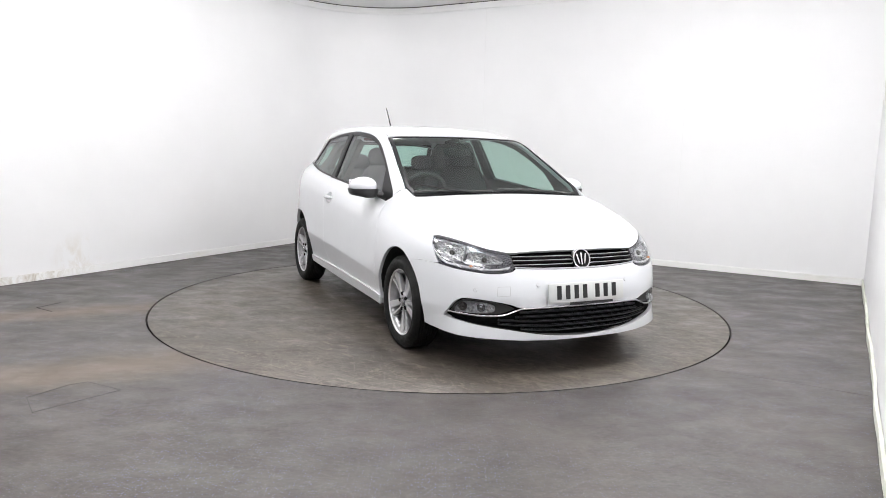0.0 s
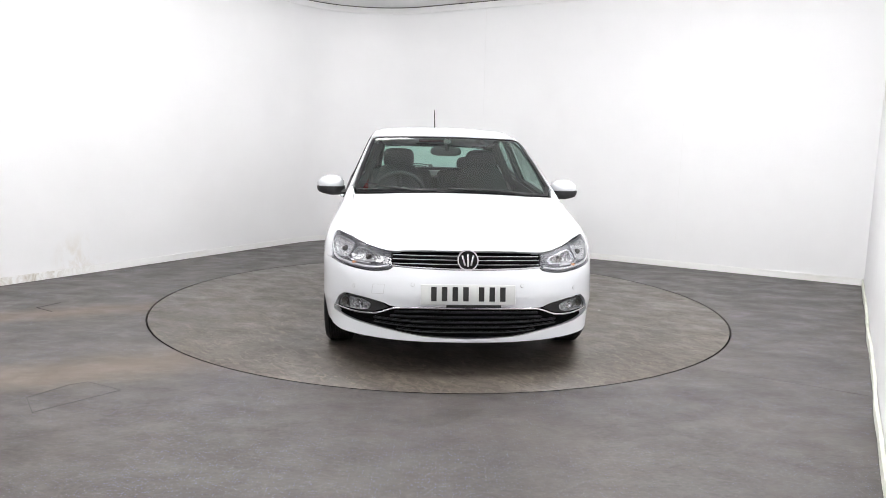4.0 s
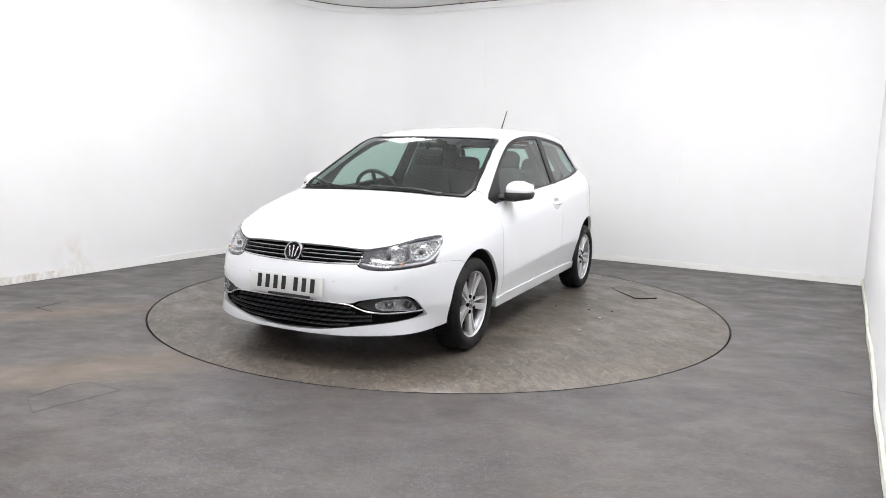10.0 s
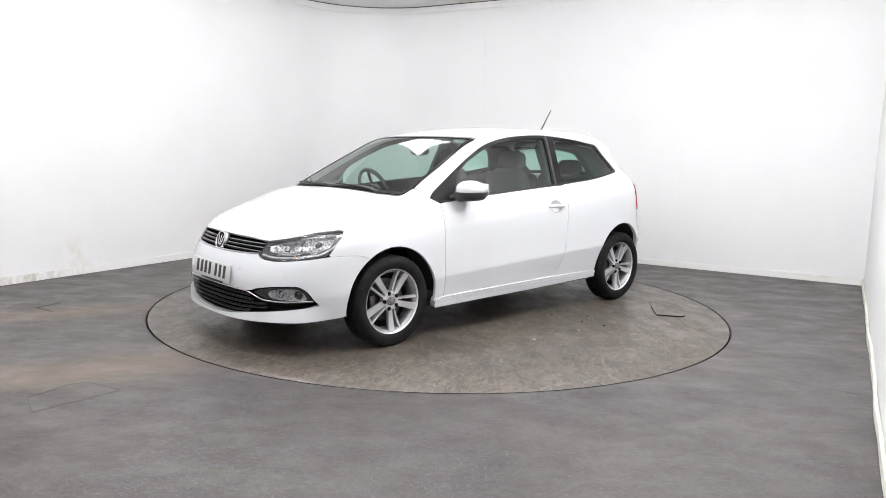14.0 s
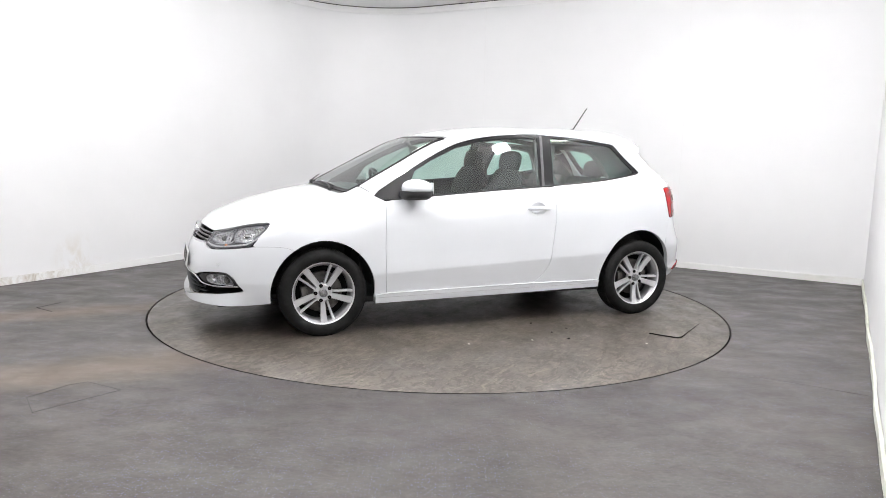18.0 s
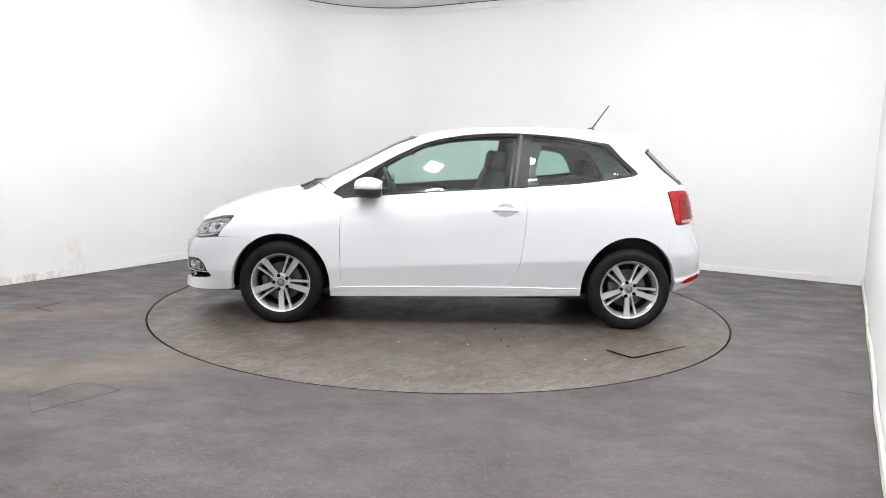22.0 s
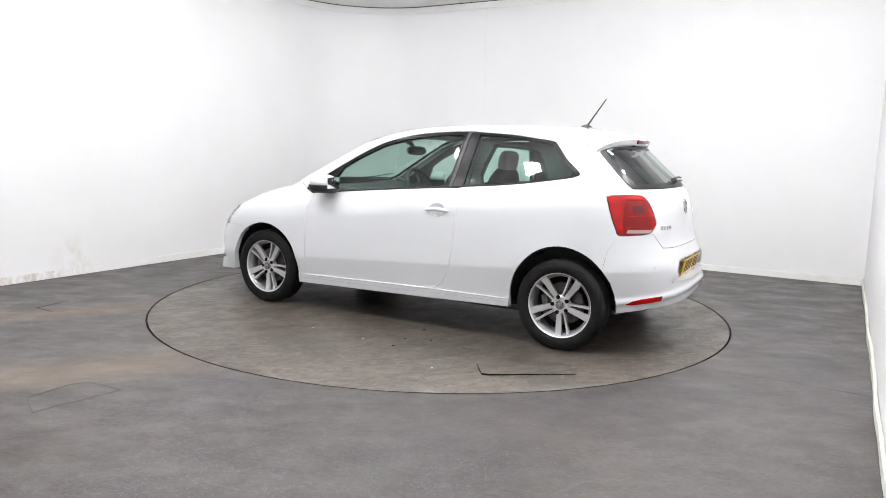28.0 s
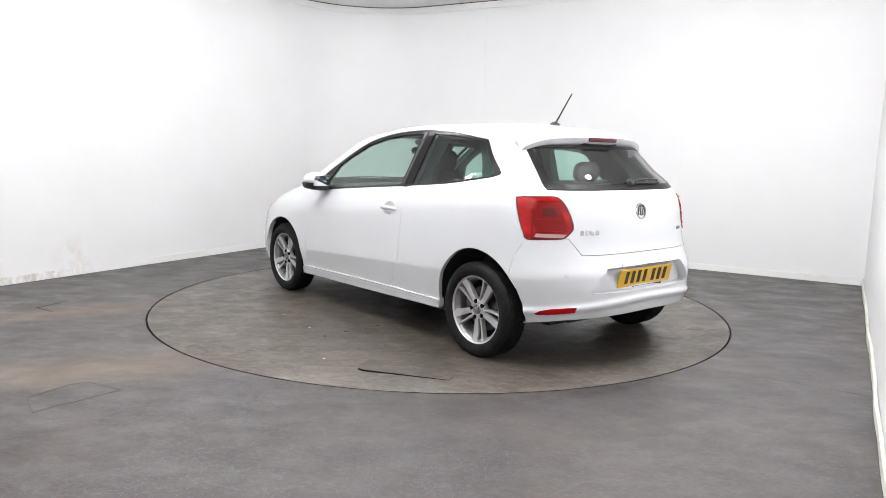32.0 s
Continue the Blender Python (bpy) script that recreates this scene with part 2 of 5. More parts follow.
def build_room():
    # walls: the left one runs into the back one over a rounded corner
    left = [(0, DEEP), (0, BEND)]
    curve_pts = bend()[1:]
    wall_strip("wall_north", left + curve_pts + [(WIDE, 0)], 0.0, HIGH, 0.12, WALL, "white painted panelled studio wall with a rounded corner")
    wall_strip("wall_east", [(WIDE, 0.0), (WIDE + SKEW, DEEP)], 0.0, HIGH, 0.12, WALL, "white painted studio wall beside the back wall")
    # south wall is unseen, added to close the room behind the camera
    wall_strip("wall_south", [(WIDE + SKEW, DEEP), (0, DEEP)], 0.0, HIGH, 0.12, WALL, "unseen white painted wall added to close the studio")
    # skirting boards with a thin bead on top
    for name, line in (("baseboard_north", [(0.014, DEEP - 0.02), (0.014, BEND)] + bend(0.014)[1:] + [(WIDE - 0.016, 0.014)]),
                       ("baseboard_east", [(WIDE + SKEW * d / DEEP - 0.016 - 0.003 * math.sin(3.3 * d) - 0.002 * math.sin(7.7 * d + 1), d) for d in [0.03 + 0.12 * k for k in range(84)]])):
        ob = wall_strip(name, line, 0.0, 0.062, 0.013, SKIRT if name == "baseboard_north" else SKIRT_OLD, "white scuffed skirting board along the wall")
        ob["category"] = "baseboard"
        ob = wall_strip(name.replace("baseboard", "floor_gap_line"), [(s + 0.004, d + 0.004) for s, d in line] if name == "baseboard_north" else [(s - 0.004, d) for s, d in line], 0.0, 0.0045, 0.004, SHADOW_GAP, "thin dark joint between floor and skirting")
        ob["category"] = "trim"
        inner = [(s + 0.003, d) for s, d in line] if name == "baseboard_north" else [(s - 0.003, d) for s, d in line]
        ob = wall_strip(name.replace("baseboard", "baseboard_bead"), inner, 0.0635, 0.072, 0.016, SKIRT if name == "baseboard_north" else SKIRT_OLD, "white rounded bead on the skirting board")
        ob["category"] = "trim"
    # ceiling board and the trim below it
    bm = slab(bmesh.new(), [room(s, d).xy for s, d in [(-0.1, DEEP + 0.1), (WIDE + 0.3, DEEP + 0.1), (WIDE + 0.3, -0.1), (-0.1, -0.1)]], HIGH, HIGH + 0.08)
    bmesh.ops.recalc_face_normals(bm, faces=bm.faces)
    tagged(mesh_object("ceiling", bm, CEIL), "pale grey-white ceiling board over the studio", "ceiling", kind="structure")
    line = [(0.012, DEEP - 0.02), (0.012, BEND)] + bend(0.012)[1:] + [(WIDE - 0.012, 0.012)]
    ob = wall_strip("trim_ceiling", line, HIGH - 0.085, HIGH - 0.012, 0.011, CEIL, "thin white trim under the ceiling edge")
    ob["category"] = "trim"
    ob = wall_strip("trim_gap", [(s + 0.0, d) for s, d in line], HIGH - 0.0115, HIGH - 0.0005, 0.008, SHADOW_GAP, "dark gap between trim and ceiling")
    ob["category"] = "trim"
    # shallow joints of the wall boards
    for s, z0, z1 in ((4.53, 0.075, HIGH - 0.09), (2.07, 0.075, HIGH - 0.09), (5.685, 0.075, 0.35)):
        bm = box(bmesh.new(), (0.004, 0.003, z1 - z0), Matrix.Translation(room(s, 0.001, (z0 + z1) / 2)) @ pose(0, 0, 0, 0, 0, -30.1))
        tagged(mesh_object("wall_joint", bm, JOINT), "faint upright joint between white wall boards", "trim", kind="structure")
    # cuts and seams in the floor covering
    for pts in (((-2.93, -0.375), (-3.007, -0.563), (-2.832, -0.675)), ((-1.60, -2.30), (-1.82, -2.19), (-1.895, -2.249), (-1.995, -2.44), (-1.86, -2.63), (-1.70, -2.43), (-1.60, -2.30)), ((1.62, -1.72), (1.95, -1.90), (2.30, -2.12))):
        bm = bmesh.new()
        for a, b in zip(pts, pts[1:]):
            a, b = Vector((*a, 0)), Vector((*b, 0))
            ang = math.degrees(math.atan2(b.y - a.y, b.x - a.x))
            box(bm, ((b - a).length + 0.003, 0.006 if pts[0][0] < -2.5 else 0.0035, 0.0016), Matrix.Translation((a + b) / 2 + Vector((0, 0, 0.0004))) @ pose(0, 0, 0, 0, 0, ang))
        tagged(mesh_object("floor_cut", bm, CUT if pts[0][0] < -2.5 else SEAM), "thin dark cut in the vinyl floor", "floor", kind="structure")
    # floor with a round opening for the turntable
    bm = bmesh.new()
    n = 128
    ring = [bm.verts.new((math.cos(math.tau * k / n) * (TABLE_R + 0.0055), math.sin(math.tau * k / n) * (TABLE_R + 0.0055), 0)) for k in range(n)]
    low = [bm.verts.new((v.co.x, v.co.y, -0.06)) for v in ring]
    outer = []
    corners = [(-0.1, DEEP + 0.1), (WIDE + 0.3, DEEP + 0.1), (WIDE + 0.3, -0.1), (-0.1, -0.1)]
    rim = [room(s, d) for s, d in corners]
    for k in range(n):
        way = ring[k].co.normalized()
        best = 1e9
        for a, b in zip(rim, rim[1:] + rim[:1]):
            e = b - a
            den = way.x * e.y - way.y * e.x
            if abs(den) > 1e-9:
                t = (a.x * e.y - a.y * e.x) / den
                if t > 0:
                    best = min(best, t)
        outer.append(bm.verts.new(way * best))
    for k in range(n):
        j = (k + 1) % n
        bm.faces.new((ring[k], ring[j], outer[j], outer[k]))
        bm.faces.new((ring[j], ring[k], low[k], low[j]))
    bmesh.ops.recalc_face_normals(bm, faces=bm.faces)
    tagged(mesh_object("floor", bm, FLOOR), "dark grey speckled safety vinyl floor, worn and dusty", "floor", kind="structure")
    bm = bmesh.new()
    bmesh.ops.create_circle(bm, cap_ends=True, radius=TABLE_R + 0.3, segments=64, matrix=pose(0, 0, -0.075))
    tagged(mesh_object("floor_pit", bm, GAP), "dark pit under the turntable", "floor", kind="structure")


def light_fixture(name, label, group, size, deep, glow):
    """A surface-mounted lamp: a shallow tray and an opal box under it that also shines sideways."""
    first = thing(name, label, "ceiling light", group)
    bm = box(bmesh.new(), (size[0] + 0.03, size[1] + 0.03, 0.03), pose(0, 0, 0.0), 0.006)
    part("housing", bm, FIXTURE, first)
    bm = box(bmesh.new(), (size[0], size[1], deep), pose(0, 0, -0.0155 - deep / 2), min(0.02, deep * 0.3))
    part("diffuser", bm, glow, first, "glowing white diffuser")
    return first


def spread(first, spots):
    for k, (s, d, a) in enumerate(spots):
        m = Matrix.Translation(room(s, d, HIGH - 0.018)) @ pose(0, 0, 0, 0, 0, a - 30.1)
        if k:
            copy_thing(first, m)
        else:
            first.matrix_basis = m


def build_lamps_and_fill():
    # small bright lamps in an arc, across the room and along the right wall, plus three added inside it as fill
    small = light_fixture("small_lamp", "small bright white ceiling lamp, three of the nine added as fill", "small ceiling lamps", (0.16, 0.16), 0.055, GLOW_SMALL)
    spread(small, [(1.7, 3.9, 0), (3.4, 3.6, 0), (2.5, 5.4, 0), (3.4, 5.7, 0), (4.4, 5.4, 0), (5.4, 4.7, 90), (5.7, 3.6, 90), (5.7, 2.65, 90), (4.8, 2.5, 0)])
    # larger fill panels, unseen and added, over the open floor at the camera's end, and one by the rounded corner
    square = light_fixture("fill_panel", "added unseen fill panel under the ceiling", "ceiling light panels", (0.6, 1.2), 0.05, GLOW)
    spread(square, [(s, d, 90) for d in (7.2, 9.0) for s in (1.6, 3.4, 5.0)] + [(1.5, 1.6, 45)])


build_room()
build_lamps_and_fill()


CHIPS = [(-0.78, 1.583, 0.006, 1), (-0.08, 1.290, 0.008, 1), (0.367, 1.258, 0.007, 1), (-0.313, 1.142, 0.009, 0), (-0.47, 1.073, 0.007, 2), (-0.297, 0.869, 0.010, 4)]  # x, y, size, kind
PALE_CHIP = mat("pale_grit", (0.55, 0.54, 0.50), 0.8)


def build_turntable():
    table = thing("turntable", "round motorised turntable deck, dusty and scuffed, flush in the floor", "turntable")
    bm = bmesh.new()
    lathe(bm, [(0.0005, 0), (0.6, 0), (1.4, 0), (TABLE_R - 0.010, 0), (TABLE_R - 0.008, -0.0012)], 128)
    part("deck", bm, DECK, table)
    # band round the deck's side, near-black to put the ring gap's shade into colour
    bm = bmesh.new()
    lathe(bm, [(TABLE_R - 0.020, -0.06), (TABLE_R - 0.020, -0.0014), (TABLE_R - 0.0078, -0.0014), (TABLE_R - 0.0072, -0.06)], 128, closed=True)
    part("gap_shade_band", bm, GAP, table, "near-black band for the shade in the ring gap")
    # the hatch in the deck: a loose cover, its edge lifted along two sides, with dark gaps under it
    corners = [(-1.521, 1.234, 0.003), (-1.31, 1.385, 0.006), (-1.115, 1.527, 0.010), (-1.075, 1.535, 0.010), (-1.02, 1.46, 0.009), (-0.962, 1.372, 0.008), (-1.16, 1.212, 0.007), (-1.376, 1.058, 0.002), (-1.455, 1.135, 0.0015)]
    rim = [PARKED @ Vector(c) for c in corners]
    mid = sum((Vector((p.x, p.y, 0)) for p in rim), Vector()) / len(rim)
    bm = bmesh.new()
    low = [bm.verts.new((p.x, p.y, 0.0002)) for p in rim]
    top = [bm.verts.new(p) for p in rim]
    for i in range(len(rim)):
        j = (i + 1) % len(rim)
        bm.faces.new((low[i], low[j], top[j], top[i]))
    bmesh.ops.recalc_face_normals(bm, faces=bm.faces)
    part("hatch_gap", bm, GAP, table, "dark gap under the lifted hatch edge", 0)
    bm = bmesh.new()
    outer = [bm.verts.new((p.x, p.y, p.z + 0.0008)) for p in rim]
    inner = [bm.verts.new((mid.x + (p.x - mid.x) * 0.55, mid.y + (p.y - mid.y) * 0.55, p.z * 0.35 + 0.0012)) for p in rim]
    for i in range(len(rim)):
        j = (i + 1) % len(rim)
        bm.faces.new((outer[i], outer[j], inner[j], inner[i]))
    bm.faces.new(inner)
    bmesh.ops.recalc_face_normals(bm, faces=bm.faces)
    part("hatch_cover", bm, DECK, table, "dusty vinyl hatch cover", 60)
    c = PARKED @ Vector((-0.34, 1.322, 0.001))
    part("spot", lathe(bmesh.new(), [(0.001, 0.002), (0.010, 0.002), (0.012, -0.001)], 10, Matrix.Translation(c)), GAP, table, "small black spot")
    # pale chips and crumbs of dirt lying on the deck
    for x, y, r, z in CHIPS:
        c = PARKED @ Vector((x, y, 0))
        bm = lathe(bmesh.new(), [(0.0006, 0.004), (r * 0.7, 0.0035), (r, 0.0002)], 7, Matrix.Translation(c) @ pose(0, 0, 0, 0, 0, 40 * z) @ Matrix.Diagonal((1.6, 0.8, 1, 1)))
        part("chip", bm, PALE_CHIP if z % 2 else GAP, table, "pale chip on the deck" if z % 2 else "dark crumb on the deck")
    return table


turntable = build_turntable()
# ---- the car's outer skin, as one smooth implicit form in the car's own space (x forward, y to its near side, z up) ----
def curve(xs, ys, blur=0.03):
    """A smooth curve through a few stations."""
    xs, ys = np.array(xs, float), np.array(ys, float)
    step = 0.004
    grid = np.arange(xs[0] - 0.4, xs[-1] + 0.4, step)
    lo = (ys[1] - ys[0]) / (xs[1] - xs[0])
    hi = (ys[-1] - ys[-2]) / (xs[-1] - xs[-2])
    val = np.interp(grid, xs, ys)
    val = np.where(grid < xs[0], ys[0] + lo * (grid - xs[0]), val)
    val = np.where(grid > xs[-1], ys[-1] + hi * (grid - xs[-1]), val)
    k = np.arange(-3 * blur, 3 * blur + step, step)
    w = np.exp(-0.5 * (k / blur) ** 2)
    pad = len(k) // 2
    ext = np.concatenate([val[0] + lo * step * np.arange(-pad, 0), val, val[-1] + hi * step * np.arange(1, pad + 1)])
    sm = np.convolve(ext, w / w.sum(), "valid")[:len(grid)]
    return lambda q: np.interp(q, grid, sm)


ROOFLINE = curve([-1.70, -1.50, -1.34, -1.11, -0.88, -0.43, -0.2, 0.02, 0.24, 0.33, 0.40, 0.47, 0.69, 0.92, 1.09, 1.19, 1.375, 1.60, 1.78, 1.88, 1.94, 1.985, 2.03],
                 [1.322, 1.362, 1.397, 1.430, 1.443, 1.441, 1.434, 1.414, 1.374, 1.352, 1.330, 1.298, 1.182, 1.060, 0.966, 0.950, 0.918, 0.860, 0.796, 0.747, 0.705, 0.655, 0.58], 0.022)
NOSE = curve([0.15, 0.2, 0.3, 0.45, 0.55, 0.62, 0.70, 0.8], [2.005, 2.03, 2.05, 2.045, 2.025, 1.995, 1.97, 1.96], 0.02)
TAIL = curve([0.15, 0.22, 0.34, 0.48, 0.56, 0.62, 0.70, 0.90, 0.99, 1.10, 1.30, 1.40], [-1.84, -1.885, -1.925, -1.925, -1.915, -1.885, -1.856, -1.818, -1.79, -1.695, -1.48, -1.37], 0.02)
_UP = [0.03 + 0.02 * k for k in range(25)]
FLANK = curve([-0.80, -0.66, -0.515, -0.49, -0.40, -0.25, -0.16, -0.08, -0.02] + _UP,
              [0.8385, 0.8385, 0.8385, 0.8378, 0.8335, 0.831, 0.825, 0.802, 0.768] + [0.746 - 0.42 * (z - 0.02) - 0.085 * (z - 0.02) ** 2 for z in _UP], 0.020)


def belt(x):
    return 0.962 - 0.092 * x


def skin(x, y, z):
    """Negative inside the body, positive outside."""
    y = np.abs(y)
    zeta = z - belt(x)
    w = np.clip((-0.25 - zeta) / 0.2, 0, 1)
    low = zeta + w * (z - 0.96 + 0.05 * x - zeta)
    dip = -0.512 - low  # below the crease along the doors
    b = FLANK(low) - 0.085 * (dip + np.sqrt(dip * dip + 0.003 ** 2)) + 0.013 * np.exp(-((x - 1.2) / 0.35) ** 2 - ((z - 0.55) / 0.28) ** 2) + 0.013 * np.exp(-((x + 1.25) / 0.4) ** 2 - ((z - 0.58) / 0.28) ** 2)
    back = np.clip((-0.4 - x) / 0.9, 0, 1) * np.clip((z - belt(x) + 0.06) / 0.1, 0, 1)
    b = b - 0.05 * back
    ef = np.maximum(x - 1.30, 0) / (NOSE(z) - 1.30)
    er = np.maximum(-1.05 - x, 0) / (-1.05 - TAIL(z))
    nf, nr = 2.6, 3.0
    q = np.maximum(y, 1e-6) / b
    g = b * np.where(x > 0, (ef ** nf + q ** nf) ** (1 / nf) - 1, (er ** nr + q ** nr) ** (1 / nr) - 1)
    s = np.clip((x - 0.05) / 0.5, 0, 1)
    s = s * s * (3 - 2 * s)
    c = np.clip((x - 0.95) / 0.6, 0, 1)
    top = z - ROOFLINE(x + (0.10 + 0.28 * c * c * (3 - 2 * c)) * s * y * y) + (0.10 - 0.05 * s) * y * y
    r = 0.08 - 0.04 * np.clip((x - 0.1) / 0.3, 0, 1) + 0.055 * np.clip((x - 0.95) / 0.3, 0, 1)
    h = np.maximum(r - np.abs(g - top), 0) / r
    return np.maximum(g, top) + h * h * r / 4


FRONT_C, REAR_C = 1.15, -1.0


def project(view, u, v):
    """Points of the skin from a view's two coordinates: side (x, z), top (x, y), front and rear (degrees round the car, z)."""
    u, v = np.asarray(u, float), np.asarray(v, float)
    lo, hi = np.zeros_like(u), np.full_like(u, 1.6)
    if view == "top":
        lo = lo + 0.45
    a = np.radians(u)

    def at(d):
        if view == "side":
            return u, d, v
        if view == "top":
            return u, v, d
        if view == "front":
            return FRONT_C + d * np.cos(a), d * np.sin(a), v
        return REAR_C - d * np.cos(a), d * np.sin(a), v
    for _ in range(36):
        mid = (lo + hi) / 2
        inside = skin(*at(mid)) < 0
        lo, hi = np.where(inside, mid, lo), np.where(inside, hi, mid)
    return np.stack(at((lo + hi) / 2), -1)


def normals(p):
    e = 0.004
    x, y, z = p[:, 0], p[:, 1], p[:, 2]
    n = np.stack([skin(x + e, y, z) - skin(x - e, y, z), skin(x, y + e, z) - skin(x, y - e, z), skin(x, y, z + e) - skin(x, y, z - e)], -1)
    return n / np.linalg.norm(n, axis=1)[:, None]


def to_view(view, p):
    """The view's coordinates of points in space."""
    p = np.asarray(p, float)
    if view == "side":
        return [(q[0], q[2]) for q in p]
    if view == "top":
        return [(q[0], q[1]) for q in p]
    if view == "front":
        return [(math.degrees(math.atan2(q[1], q[0] - FRONT_C)), q[2]) for q in p]
    return [(math.degrees(math.atan2(q[1], REAR_C - q[0])), q[2]) for q in p]

# ---- panels of the skin ----
from mathutils import geometry


def area(poly):
    return sum(a[0] * b[1] - b[0] * a[1] for a, b in zip(poly, poly[1:] + poly[:1])) / 2


def unit(view):
    return 0.0145 if view in ("front", "rear") else 1.0


def shrink(poly, gap, view):
    """Draws an outline in by a gap in metres (a negative gap widens it)."""
    k = unit(view)
    pts = [(u * k, v) for u, v in poly]
    sgn = 1 if area(pts) > 0 else -1
    out = []
    n = len(pts)
    for i in range(n):
        a, b, c = pts[i - 1], pts[i], pts[(i + 1) % n]
        d1 = Vector((b[0] - a[0], b[1] - a[1]))
        d2 = Vector((c[0] - b[0], c[1] - b[1]))
        if d1.length < 1e-9 or d2.length < 1e-9:
            out.append(poly[i])
            continue
        d1.normalize()
        d2.normalize()
        n1, n2 = Vector((-d1.y, d1.x)) * sgn, Vector((-d2.y, d2.x)) * sgn
        m = n1 + n2
        m = m / max(0.6, m.length_squared / 2)
        out.append(((b[0] + m.x * gap) / k, b[1] + m.y * gap))
    return out


class Rings(list):
    """An outline with holes."""
    holes = ()


def keyhole(outer, hole):
    """The outline with one more hole in it."""
    r = Rings(outer)
    r.holes = tuple(outer.holes if isinstance(outer, Rings) else ()) + (list(hole),)
    return r


def inside(u, v, rings):
    """Even-odd test of many points against closed outlines."""
    hit = np.zeros(len(u), bool)
    for ring in rings:
        a = np.array(ring)
        b = np.roll(a, -1, 0)
        for (x0, y0), (x1, y1) in zip(a, b):
            if y0 != y1:
                hit ^= ((v < y0) != (v < y1)) & (u < (x1 - x0) * (v - y0) / (y1 - y0) + x0)
    return hit


def edge_distance(u, v, rings):
    d = np.full(len(u), 9.0)
    for ring in rings:
        a = np.array(ring)
        b = np.roll(a, -1, 0)
        for p, q in zip(a, b):
            e = q - p
            t = np.clip(((u - p[0]) * e[0] + (v - p[1]) * e[1]) / max(e @ e, 1e-12), 0, 1)
            d = np.minimum(d, np.hypot(u - p[0] - t * e[0], v - p[1] - t * e[1]))
    return d


def fill(rings, cell):
    """Triangles inside outlines in the plane, with inner points on a grid."""
    pts, edges = [], []
    fine = []
    for ring in rings:
        loop = []
        for a, b in zip(ring, ring[1:] + ring[:1]):
            n = max(1, math.ceil(math.hypot((b[0] - a[0]) / cell[0], (b[1] - a[1]) / cell[1])))
            if math.hypot(b[0] - a[0], b[1] - a[1]) < 1e-7:
                continue
            loop += [(a[0] + (b[0] - a[0]) * k / n, a[1] + (b[1] - a[1]) * k / n) for k in range(n)]
        base = len(pts)
        pts += loop
        edges += [(base + k, base + (k + 1) % len(loop)) for k in range(len(loop))]
        fine.append(loop)
    us, vs = [p[0] for p in fine[0]], [p[1] for p in fine[0]]
    U, V = np.meshgrid(np.arange(math.floor(min(us) / cell[0]) + 0.5, max(us) / cell[0] + 1) * cell[0], np.arange(math.floor(min(vs) / cell[1]) + 0.5, max(vs) / cell[1] + 1) * cell[1])
    u, v = U.ravel(), V.ravel()
    keep = inside(u, v, fine) & (edge_distance(u, v, fine) > 0.3 * min(cell))
    pts += list(zip(u[keep], v[keep]))
    out = geometry.delaunay_2d_cdt([Vector(p) for p in pts], edges, [], 0, 1e-7)
    V2 = np.array([tuple(p) for p in out[0]])
    tri = np.array([f for f in out[2] if len(f) == 3])
    c = V2[tri].mean(1)
    tri = tri[inside(c[:, 0], c[:, 1], fine)]
    used = np.unique(tri)
    back = np.full(len(V2), -1)
    back[used] = np.arange(len(used))
    return V2[used], back[tri].tolist()


def soft(pts, n=5, closed=False):
    """A smooth line through points."""
    pts = [Vector(p) for p in pts]
    out = []
    m = len(pts)
    for i in range(m if closed else m - 1):
        if closed:
            p0, p1, p2, p3 = pts[i - 1], pts[i], pts[(i + 1) % m], pts[(i + 2) % m]
        else:
            p0, p1, p2, p3 = pts[max(i - 1, 0)], pts[i], pts[i + 1], pts[min(i + 2, m - 1)]
        for k in range(n):
            t = k / n
            out.append(tuple(0.5 * (2 * p1 + (p2 - p0) * t + (2 * p0 - 5 * p1 + 4 * p2 - p3) * t * t + (3 * p1 - p0 - 3 * p2 + p3) * t ** 3)))
    if not closed:
        out.append(tuple(pts[-1]))
    return out


def flip(poly):
    """The same outline on the other half, in a front or rear view."""
    return [(-u, v) for u, v in poly]


